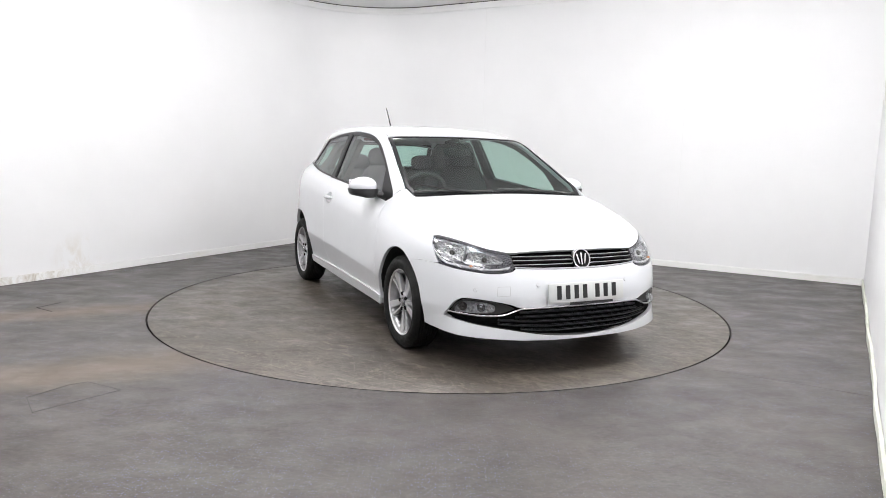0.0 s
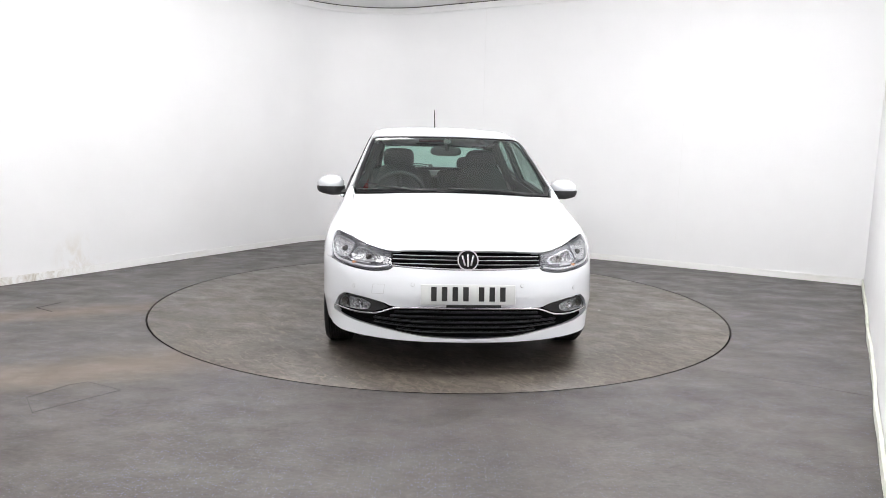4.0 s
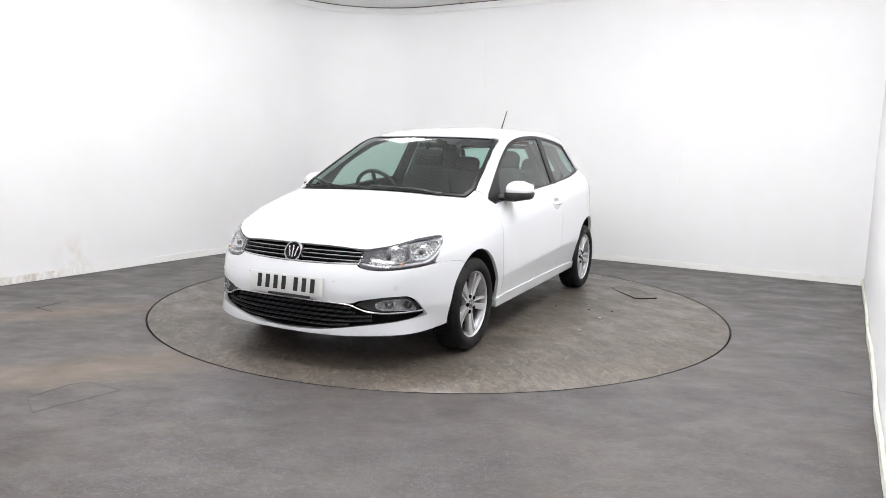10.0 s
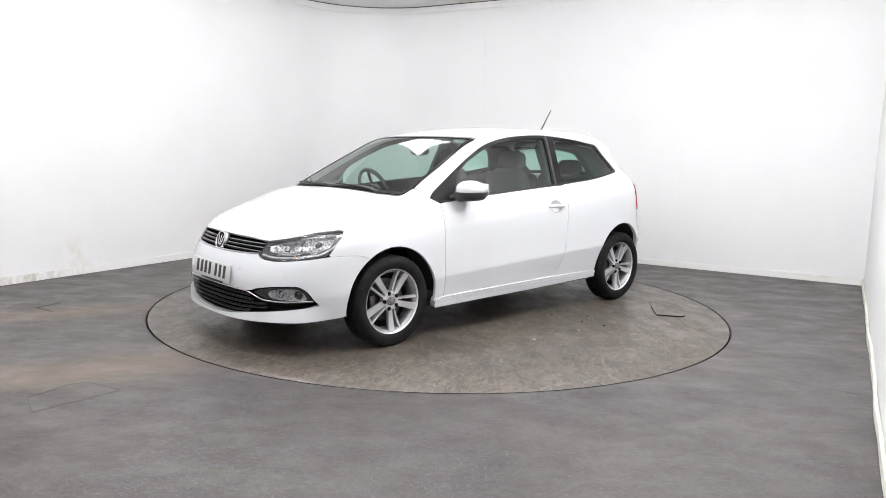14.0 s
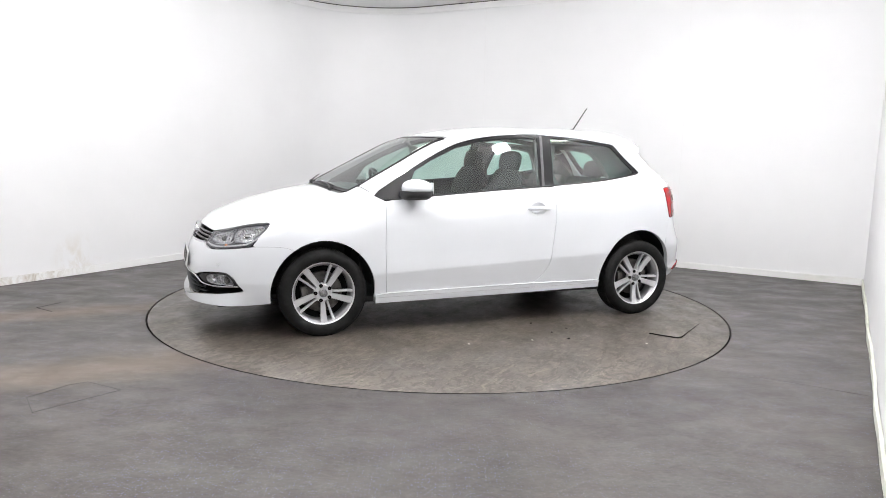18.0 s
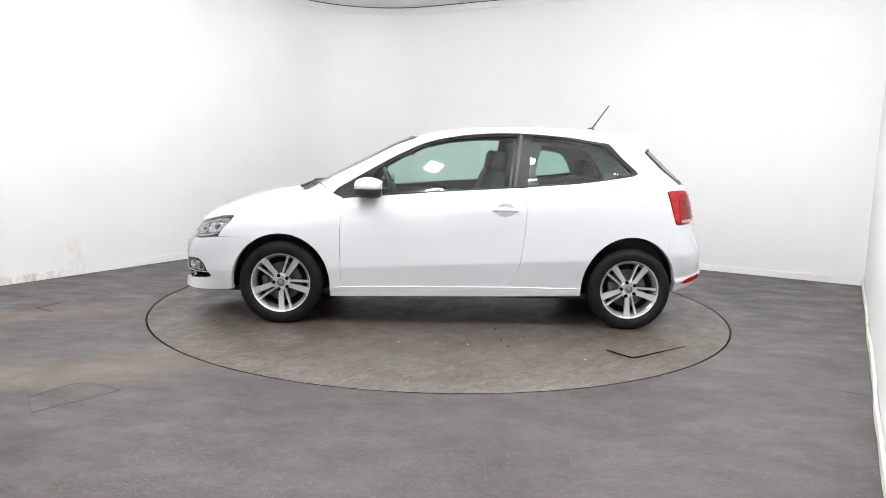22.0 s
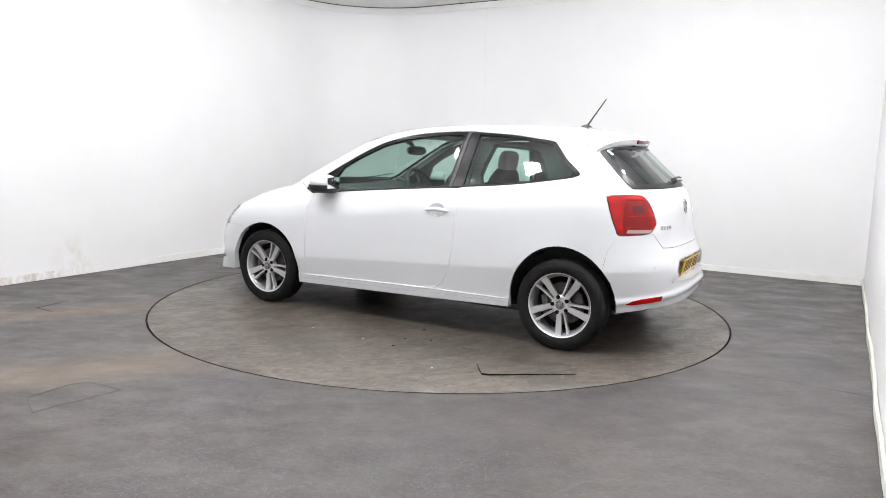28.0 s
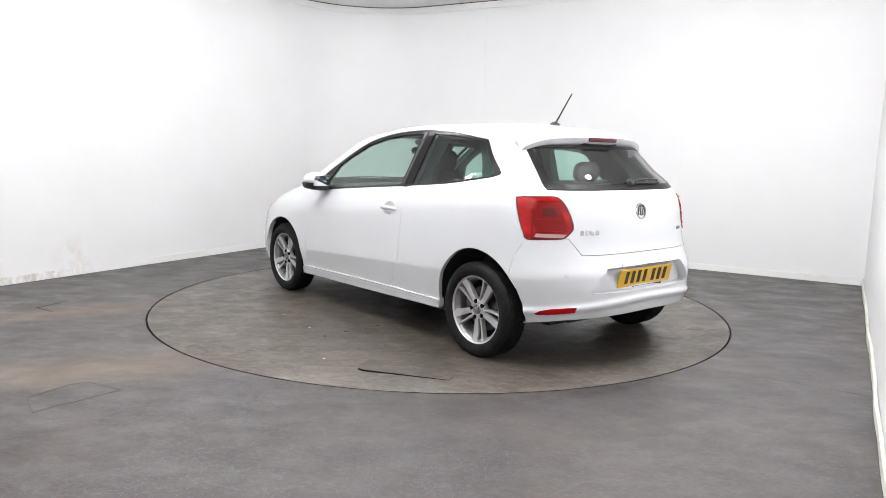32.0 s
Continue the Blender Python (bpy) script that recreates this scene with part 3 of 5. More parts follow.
def panel(name, view, poly, material, parent, label="", cell=(0.05, 0.04), off=0.0, depth=0.02, mirror=False, gap=0.0, form=None):
    """A piece of the skin inside an outline, with returned edges; form may move its points."""
    holes = poly.holes if isinstance(poly, Rings) else ()
    if gap:
        poly, holes = shrink(poly, gap, view), [shrink(h, -gap, view) for h in holes]
    k = unit(view)
    uv, faces = fill([[(u * k, v) for u, v in ring] for ring in (list(poly), *holes)], cell)
    uv = uv / np.array([k, 1.0])
    P = project(view, uv[:, 0], uv[:, 1])
    N = normals(P)
    P = P + N * off
    if form:
        P, N = form(P, N)
    tri = np.array([f[:3] for f in faces])
    way = np.einsum("ij,ij->i", np.cross(P[tri[:, 1]] - P[tri[:, 0]], P[tri[:, 2]] - P[tri[:, 0]]), N[tri[:, 0]]).sum()
    fixed = faces if way > 0 else [f[::-1] for f in faces]
    edges = {}
    for f in fixed:
        for a, b in zip(f, f[1:] + f[:1]):
            edges[(a, b)] = 1
    rim = [(a, b) for a, b in edges if (b, a) not in edges]
    V, NN, FF = P.tolist(), N.tolist(), list(fixed)
    if depth:
        acc = {}
        for a, b in rim:
            w = np.cross(P[b] - P[a], N[a] + N[b])
            w = w / (np.linalg.norm(w) + 1e-12)
            for q in (a, b):
                acc[q] = acc.get(q, 0) + w
        top, low = {}, {}
        for q, w in acc.items():
            w = w / (np.linalg.norm(w) + 1e-12) * (1 if depth > 0 else -1)
            top[q] = len(V)
            V.append(P[q].tolist())
            NN.append(w.tolist())
            low[q] = len(V)
            V.append((P[q] - N[q] * depth).tolist())
            NN.append(w.tolist())
        for a, b in rim:
            FF.append([top[b], top[a], low[a], low[b]])
    if mirror:
        V = [(x, -y, z) for x, y, z in V]
        NN = [(x, -y, z) for x, y, z in NN]
        FF = [f[::-1] for f in FF]
    data = bpy.data.meshes.new(name)
    data.from_pydata(V, [], FF)
    data.materials.append(material)
    data.shade_smooth()
    data.normals_split_custom_set_from_vertices(NN)
    ob = new(name, data)
    ob.parent = parent
    if label:
        ob["label"] = label
    return ob


def both(name, view, poly, material, parent, label="", **kw):
    return [panel(name, view, poly, material, parent, label, mirror=k, **kw) for k in (False, True)]


def on_skin(view, pts, off=0.0):
    p = project(view, [q[0] for q in pts], [q[1] for q in pts])
    return p + normals(p) * off


# ---- car materials ----
PAINT = mat("white_car_paint", (0.645, 0.660, 0.685), 0.35, 0, 1.0)
vary(PAINT, (0.645, 0.660, 0.685), 0.012, 3.0, (0.30, 0.40))
BLACK_GLOSS = vary(mat("black_gloss_trim", (0.012, 0.012, 0.013), 0.28, 0, 0, 0.12), (0.012, 0.012, 0.013), 0.2, 4)
BLACK = vary(mat("black_plastic", (0.02, 0.02, 0.021), 0.5), (0.02, 0.02, 0.021), 0.25, 30, (0.42, 0.6))
GREY = vary(mat("grey_plastic", (0.045, 0.046, 0.05), 0.5), (0.045, 0.046, 0.05), 0.2, 30, (0.4, 0.6))
RUBBER = vary(mat("tyre_rubber", (0.009, 0.009, 0.009), 0.6, 0, 0, 0.18), (0.009, 0.009, 0.009), 0.3, 14, (0.5, 0.75))
SILVER = vary(mat("silver_alloy", (0.62, 0.62, 0.635), 0.28, 0.6), (0.62, 0.62, 0.635), 0.05, 6)
CHROME = mat("chrome", (0.58, 0.58, 0.60), 0.10, 1.0)
DARK_METAL = vary(mat("dark_metal", (0.10, 0.10, 0.10), 0.45, 0.8), (0.10, 0.095, 0.09), 0.3, 25)
FABRIC = vary(mat("dark_seat_fabric", (0.022, 0.022, 0.024), 0.9), (0.022, 0.022, 0.024), 0.35, 60)
DASH = vary(mat("dashboard_plastic", (0.03, 0.03, 0.032), 0.6), (0.03, 0.03, 0.032), 0.25, 50, (0.5, 0.7))
LINING = vary(mat("pale_grey_lining", (0.42, 0.42, 0.41), 0.85), (0.42, 0.42, 0.41), 0.06, 40)
PLATE_W = vary(mat("white_plate", (0.60, 0.61, 0.60), 0.35), (0.60, 0.61, 0.60), 0.03, 12)
PLATE_Y = vary(mat("yellow_plate", (0.72, 0.42, 0.02), 0.3), (0.72, 0.42, 0.02), 0.05, 12)
INK = mat("black_ink", (0.012, 0.012, 0.012), 0.45)
AMBER = mat("amber_reflector", (0.55, 0.26, 0.14), 0.2)
BRIGHT = vary(mat("bright_reflector", (0.86, 0.86, 0.88), 0.25, 0.6), (0.86, 0.86, 0.88), 0.1, 60, (0.12, 0.35))
MIRROR = mat("mirror_glass", (0.8, 0.82, 0.84), 0.02, 1.0)
PALE = mat("pale_label", (0.75, 0.75, 0.72), 0.6)


def glass(name, tint, gloss=0.02):
    """A thin tinted pane: lets light through in its tint, mirrors at its true Fresnel strength."""
    m = bpy.data.materials.new(name)
    m.use_nodes = True
    m.node_tree.nodes.remove(m.node_tree.nodes["Principled BSDF"])
    clear = node(m, "ShaderNodeBsdfTransparent", Color=(*tint, 1))
    shine = node(m, "ShaderNodeBsdfGlossy", Roughness=gloss)
    face = node(m, "ShaderNodeLayerWeight", Blend=0.5)
    p5 = node(m, "ShaderNodeMath")
    p5.operation = "POWER"
    link(m, face.outputs["Facing"], p5.inputs[0])
    p5.inputs[1].default_value = 4.5
    fres = node(m, "ShaderNodeMath")
    fres.operation = "MULTIPLY_ADD"
    link(m, p5.outputs[0], fres.inputs[0])
    fres.inputs[1].default_value, fres.inputs[2].default_value = 0.9, 0.09
    mx = m.node_tree.nodes.new("ShaderNodeMixShader")
    link(m, fres.outputs[0], mx.inputs[0])
    link(m, clear.outputs[0], mx.inputs[1])
    link(m, shine.outputs[0], mx.inputs[2])
    link(m, mx.outputs[0], m.node_tree.nodes["Material Output"].inputs["Surface"])
    return m


GLASS = glass("green_tinted_glass", (0.70, 0.86, 0.80))
GLASS_REAR = glass("darker_green_glass", (0.57, 0.78, 0.71))
CLEAR = glass("clear_lens", (0.92, 0.93, 0.94))


def red_lens():
    m = mat("red_lens", (0.5, 0.006, 0.006), 0.12, 0, 0.0, 0.35)
    b = m.node_tree.nodes["Principled BSDF"]
    link(m, ramp(m, grain(m, 9, 3, 0.5, (1, 1, 2.5)), [(0.35, (0.25, 0.002, 0.003)), (0.65, (0.44, 0.005, 0.006))]), b.inputs["Base Color"])
    bump(m, grain(m, 120, 2), 0.15, 0.003)
    return m


RED = red_lens()

# ---- outlines of the car's openings and shut lines ----
ARCH_F = [(1.222 + 0.345 * math.cos(a), 0.285 + 0.356 * math.sin(a)) for a in (radians(q) for q in range(-8, 189, 7))]  # front to rear
ARCH_R = [(-1.246 + 0.345 * math.cos(a), 0.285 + 0.382 * math.sin(a)) for a in (radians(q) for q in range(-8, 189, 7))]
DLO_LOW = soft([(0.872, 0.922), (0.79, 0.897), (0.61, 0.910), (0.413, 0.927), (0.017, 0.960), (-0.40, 0.991), (-0.852, 1.029), (-1.10, 1.063), (-1.262, 1.090)], 4)
DLO_UP = soft([(-1.296, 1.103), (-1.290, 1.124), (-1.192, 1.212), (-1.112, 1.300), (-1.085, 1.317), (-0.985, 1.330), (-0.785, 1.356), (-0.451, 1.376), (-0.179, 1.365), (0.024, 1.340), (0.226, 1.290),
               (0.428, 1.197), (0.631, 1.082), (0.832, 0.962)], 4)
DLO = DLO_LOW + DLO_UP
DOOR_F = soft([(0.79, 0.890), (0.801, 0.779), (0.809, 0.623), (0.804, 0.464), (0.796, 0.272)], 4)
DOOR_R = soft([(-0.30, 0.288), (-0.345, 0.300), (-0.379, 0.326), (-0.418, 0.368), (-0.457, 0.451), (-0.484, 0.654), (-0.495, 0.773), (-0.492, 0.885), (-0.470, 0.990)], 4)
LAMP = soft([(27.8, 0.600), (29.2, 0.582), (34.5, 0.570), (40.1, 0.574), (48.1, 0.588), (54.6, 0.603)], 4) + soft([(55.8, 0.614), (59.0, 0.672), (61.6, 0.722), (63.0, 0.742), (62.4, 0.753)], 4) \
    + soft([(57.5, 0.746), (49.5, 0.729), (39.4, 0.695), (33.2, 0.679), (30.0, 0.673)], 4)
TAIL_LAMP = soft([(56.3, 0.975), (55.6, 0.985), (53.9, 0.991), (48, 0.994), (42.2, 0.992), (40.0, 0.972), (37.8, 0.92), (35.8, 0.838), (36.2, 0.806), (38.6, 0.769), (40.5, 0.762), (46, 0.757), (51.8, 0.756), (53.0, 0.79), (54.6, 0.86)], 3, True)
GRILLE = [(-29.6, 0.675), (-28.2, 0.604), (-20, 0.598), (-10, 0.595), (0, 0.594), (10, 0.595), (20, 0.598), (28.2, 0.604), (29.6, 0.675), (20, 0.680), (10, 0.683), (0, 0.684), (-10, 0.683), (-20, 0.680)]
_half = [(0, 0.392), (12, 0.391), (25, 0.384), (29.1, 0.402), (36, 0.420), (43.4, 0.428), (46.1, 0.421), (48.8, 0.392), (50.6, 0.352), (52.3, 0.322), (51.3, 0.309), (44, 0.292), (40.5, 0.284), (29.4, 0.262), (20, 0.239), (12, 0.224), (0, 0.216)]
INTAKE = _half[:1] + soft(_half[1:], 3)[:-1] + _half[-1:] + flip(soft(_half[1:], 3))[::-1][1:]
FOG = soft([(34.2, 0.386), (37.4, 0.406), (43, 0.411), (45.6, 0.404), (47.6, 0.376), (48.2, 0.350), (46.2, 0.344), (40, 0.346), (35.2, 0.355)], 3, True)
FENDER_SEAM = [(1.655, 0.603), (1.58, 0.606), (1.51, 0.604), (1.455, 0.596), (1.418, 0.577)]

BONNET_EDGE = soft([(1.675, 0.6475), (1.60, 0.650), (1.44, 0.657), (1.264, 0.665), (1.09, 0.671), (0.967, 0.679)], 4)   # seen from above


def cowl(y, x0):
    return x0 - 0.10 * y * y - 0.13 * max(0, abs(y) - 0.45) ** 1.5


car = thing("car", "white three-door hatchback with silver alloy wheels, parked on the turntable", "car")


def build_body():
    # bonnet: front edge over grille and lamps, sides along the wings, rear edge at the cowl
    lead = on_skin("front", soft([(0, 0.690), (10, 0.689), (20, 0.686), (30, 0.677), (33.2, 0.682), (39.4, 0.698), (49.5, 0.732)], 6))
    half = [(p[0], p[1]) for p in lead] + BONNET_EDGE + [(cowl(y, 1.135), y) for y in (0.66, 0.6, 0.5, 0.4, 0.3, 0.2, 0.1)]
    outline = [half[0]] + half[1:] + [(1.135, 0.0)] + [(x, -y) for x, y in half[1:]][::-1]
    panel("bonnet", "top", outline, PAINT, car, gap=0.0006, cell=(0.05, 0.05), depth=0.025)
    # wings
    seam = FENDER_SEAM
    lamp_rear = to_view("side", on_skin("front", shrink(LAMP, -0.003, "front")))
    rear_edge = [q for q in lamp_rear if q[1] > 0.612 and q[0] < 1.69][:8]
    edge3 = to_view("side", on_skin("top", BONNET_EDGE))
    over_lamp = to_view("side", on_skin("front", [(60.0, 0.754), (57.5, 0.750), (53.5, 0.742), (49.8, 0.734)]))
    cut = [q for q in ARCH_F if not (q[0] > 1.3 and q[1] < 0.580)]
    wing = seam[::-1] + [(1.668, 0.610), (1.628, 0.662), (1.578, 0.715), (1.555, 0.748)] + over_lamp + edge3 + [(0.885, 0.945), (0.868, 0.925)] + DOOR_F + [(0.872, 0.262)] + cut[::-1]
    both("wing", "side", wing, PAINT, car, gap=0.0007, cell=(0.05, 0.02), depth=0.02)
    # door skins below the windows
    low = [q for q in DLO_LOW if -0.468 < q[0] < 0.79]
    door = DOOR_F[:-1] + [(0.796, 0.262), (0.1, 0.268), (-0.27, 0.277)] + DOOR_R[1:] + low[::-1]
    dish = [(-0.345 + 0.062 * math.cos(t), 0.838 + 0.043 * math.sin(t)) for t in (math.tau * k / 24 for k in range(24))]
    doors = both("door", "side", keyhole(door, dish), PAINT, car, "white door with a moulded pull handle", gap=0.0019, cell=(0.05, 0.010), depth=0.02)
    # body side: front pillar, roof rail, rear pillar and rear quarter in one pressing
    pillar = to_view("side", on_skin("top", A_EDGE))
    rail = to_view("side", on_skin("top", ROOF_EDGE))
    rear = to_view("side", on_skin("rear", [(57.4, 1.285), (54.2, 1.22), (49.8, 1.13), (46.2, 1.045), (43.5, 1.010)]))
    lamp = to_view("side", on_skin("rear", shrink(TAIL_LAMP, -0.003, "rear")))
    # from the lamp's upper inner corner round its outer end to the lower outer corner
    k0 = min(range(len(lamp)), key=lambda i: (lamp[i][0] + 1.67) ** 2 + (lamp[i][1] - 0.995) ** 2)
    k1 = min(range(len(lamp)), key=lambda i: (lamp[i][0] + 1.59) ** 2 + (lamp[i][1] - 0.753) ** 2)
    n = len(lamp)
    back = []
    i = k0
    step = -1
    while i != k1:
        back.append(lamp[i])
        i = (i + step) % n
    back.append(lamp[k1])
    side = pillar + rail + rear + back + [(-1.565, 0.725), (-1.53, 0.66), (-1.507, 0.535)]
    arch = [q for q in ARCH_R if not (q[0] < -1.50 and q[1] < 0.53)]
    side = side + arch[::-1] + [(-0.897, 0.262), (-0.80, 0.288), (-0.31, 0.288)]
    side = side + DOOR_R + [q for q in DLO_LOW if q[0] < -0.475] + DLO_UP + [(0.868, 0.926), (0.887, 0.947)]
    both("body_side", "side", side, PAINT, car, gap=0.0007, cell=(0.045, 0.016), depth=0.025)
    # sills
    sill = [(0.872, 0.206), (0.872, 0.262), (0.796, 0.274), (0.1, 0.287), (-0.30, 0.292), (-0.897, 0.291), (-0.897, 0.238), (-0.2, 0.222)]
    both("sill", "side", sill, PAINT, car, off=0.012, cell=(0.05, 0.02), depth=0.05)
    # roof
    half = ROOF_EDGE + [(-1.355, 0.45), (-1.375, 0.3), (-1.385, 0.15)]
    front = [(0.349 - 0.19 * y * y, y) for y in (-0.4, -0.3, -0.2, -0.1, 0.0, 0.1, 0.2, 0.3, 0.4)]
    outline = front + half + [(-1.388, 0.0)] + [(x, -y) for x, y in half][::-1]
    panel("roof", "top", outline, PAINT, car, gap=0.0012, cell=(0.07, 0.04), depth=0.02)
    # front bumper with the intake opening
    seam_f = to_view("front", on_skin("side", FENDER_SEAM))
    arch_f = to_view("front", on_skin("side", [q for q in ARCH_F if q[0] > 1.3 and q[1] < 0.572][::-1] + [(1.563, 0.238)]))
    low_lamp = [q for q in shrink(LAMP, -0.004, "front")[:22]]
    under = [q for q in low_lamp if q[1] < 0.606]
    half = [(0, 0.588), (10, 0.589), (20, 0.592), (27.2, 0.596)] + under + seam_f + arch_f
    half = half + [(60, 0.230), (52, 0.220), (44, 0.212), (34, 0.208), (25, 0.203), (14, 0.200), (0, 0.199)]
    outline = half + flip(half[1:-1])[::-1]

    def chin(P, N):
        # the lower lip juts out under the intake
        side = np.clip((P[:, 0] - 1.64) / 0.16, 0, 1)
        slope = np.clip((0.315 - P[:, 2]) / 0.02, 0, 1) * side
        reach = 0.36 * np.maximum(0.305 - P[:, 2], 0) * side
        flat = N * np.array([1, 1, 0])
        flat = flat / np.linalg.norm(flat, axis=1)[:, None]
        N = N + np.outer(0.36 * slope, [0, 0, 1])
        return P + flat * reach[:, None], N / np.linalg.norm(N, axis=1)[:, None]
    panel("front_bumper", "front", keyhole(outline, INTAKE), PAINT, car, gap=0.0008, cell=(0.035, 0.014), depth=0.035, form=chin)
    # tailgate below the glass, and the rear bumper with its plate pocket
    edge = [q for q in shrink(TAIL_LAMP, -0.004, "rear") if q[0] < 42.5]
    edge = sorted(edge, key=lambda q: q[1])
    half = [(0, 0.6705), (16, 0.6695), (28, 0.6685), (32.6, 0.6725), (35.0, 0.72), (37.4, 0.762)] + edge[1:] + [(43.5, 1.010), (45.9, 1.030), (30, 1.030), (0, 1.030)]
    outline = half + flip(half[1:-1])[::-1]
    panel("tailgate", "rear", outline, PAINT, car, gap=0.0006, cell=(0.04, 0.035), depth=0.02)
    bottom = sorted([q for q in shrink(TAIL_LAMP, -0.004, "rear") if q[1] < 0.772], key=lambda q: q[0])
    arch_r = to_view("rear", on_skin("side", [(-1.565, 0.725), (-1.53, 0.66), (-1.507, 0.535), (-1.555, 0.46), (-1.580, 0.38), (-1.588, 0.30), (-1.588, 0.262)]))
    half = [(0, 0.669), (16, 0.668), (28, 0.667), (32.75, 0.6708), (35.12, 0.72), (37.45, 0.761)] + bottom[1:] + arch_r + [(52, 0.262), (46, 0.277), (38, 0.297), (30, 0.306), (20, 0.313), (0, 0.320)]
    outline = half + flip(half[1:-1])[::-1]

    def lip(P, N):
        # a soft ledge runs round the bumper over its lower part
        z = P[:, 2] - 0.404 + 0.12 * P[:, 1] ** 2
        push = 0.013 * np.exp(-(z / 0.020) ** 2) - 0.012 * np.clip((-0.03 - z) / 0.1, 0, 1)
        tilt = -0.013 * 2 * z / 0.020 ** 2 * np.exp(-(z / 0.020) ** 2)
        N = N - np.outer(tilt, [0, 0, 1])
        return P + N * push[:, None], N / np.linalg.norm(N, axis=1)[:, None]
    panel("rear_bumper", "rear", keyhole(outline, POCKET), PAINT, car, gap=0.0007, cell=(0.03, 0.012), depth=0.03, form=lip)
    return doors


A_EDGE = soft([(0.957, 0.684), (0.855, 0.664), (0.69, 0.638), (0.515, 0.604), (0.37, 0.580), (0.30, 0.567)], 4)
ROOF_EDGE = soft([(0.275, 0.551), (0.17, 0.532), (0.0, 0.520), (-0.4, 0.515), (-0.8, 0.513), (-1.1, 0.505), (-1.32, 0.488)], 4)
POCKET = soft([(-29.6, 0.462), (-26.6, 0.52), (-23.2, 0.583), (-21.8, 0.592)], 3) + [(0, 0.596)] + soft([(21.8, 0.592), (23.2, 0.583), (26.6, 0.52), (29.6, 0.462)], 3) + [(28.6, 0.455), (0, 0.452), (-28.6, 0.455)]

doors = build_body()


def bar_on(name, view, pts, radius, material, parent, label="", off=0.0, flat=1.0, seg=6, n=4):
    """A thin bar that follows the skin."""
    line = [Vector(p) for p in on_skin(view, soft(pts, n), off)]
    return part(name, tube(bmesh.new(), line, radius, seg, True, flat), material, parent, label, 60)


def mirrored(name, bm, material, parent, label="", smooth=40.0):
    """A part and its twin on the car's other side."""
    twin = bm.copy()
    bmesh.ops.scale(twin, vec=(1, -1, 1), verts=twin.verts)
    bmesh.ops.reverse_faces(twin, faces=twin.faces)
    a = part(name, bm, material, parent if not isinstance(parent, (list, tuple)) else parent[0], label, smooth)
    b = part(name, twin, material, parent if not isinstance(parent, (list, tuple)) else parent[1], label, smooth)
    return a, b


PANE_F = [(0.662, 0.921), (0.413, 0.939), (0.017, 0.972), (-0.385, 1.002), (-0.432, 1.350), (-0.30, 1.350), (-0.179, 1.342), (0.024, 1.317), (0.226, 1.266), (0.428, 1.173), (0.555, 1.098)]
PANE_Q = soft([(-0.505, 1.012), (-0.852, 1.040), (-1.09, 1.074)], 3) + soft([(-1.225, 1.098), (-1.245, 1.118), (-1.16, 1.202), (-1.088, 1.285), (-1.055, 1.303), (-0.98, 1.314), (-0.785, 1.339), (-0.545, 1.354)], 3)


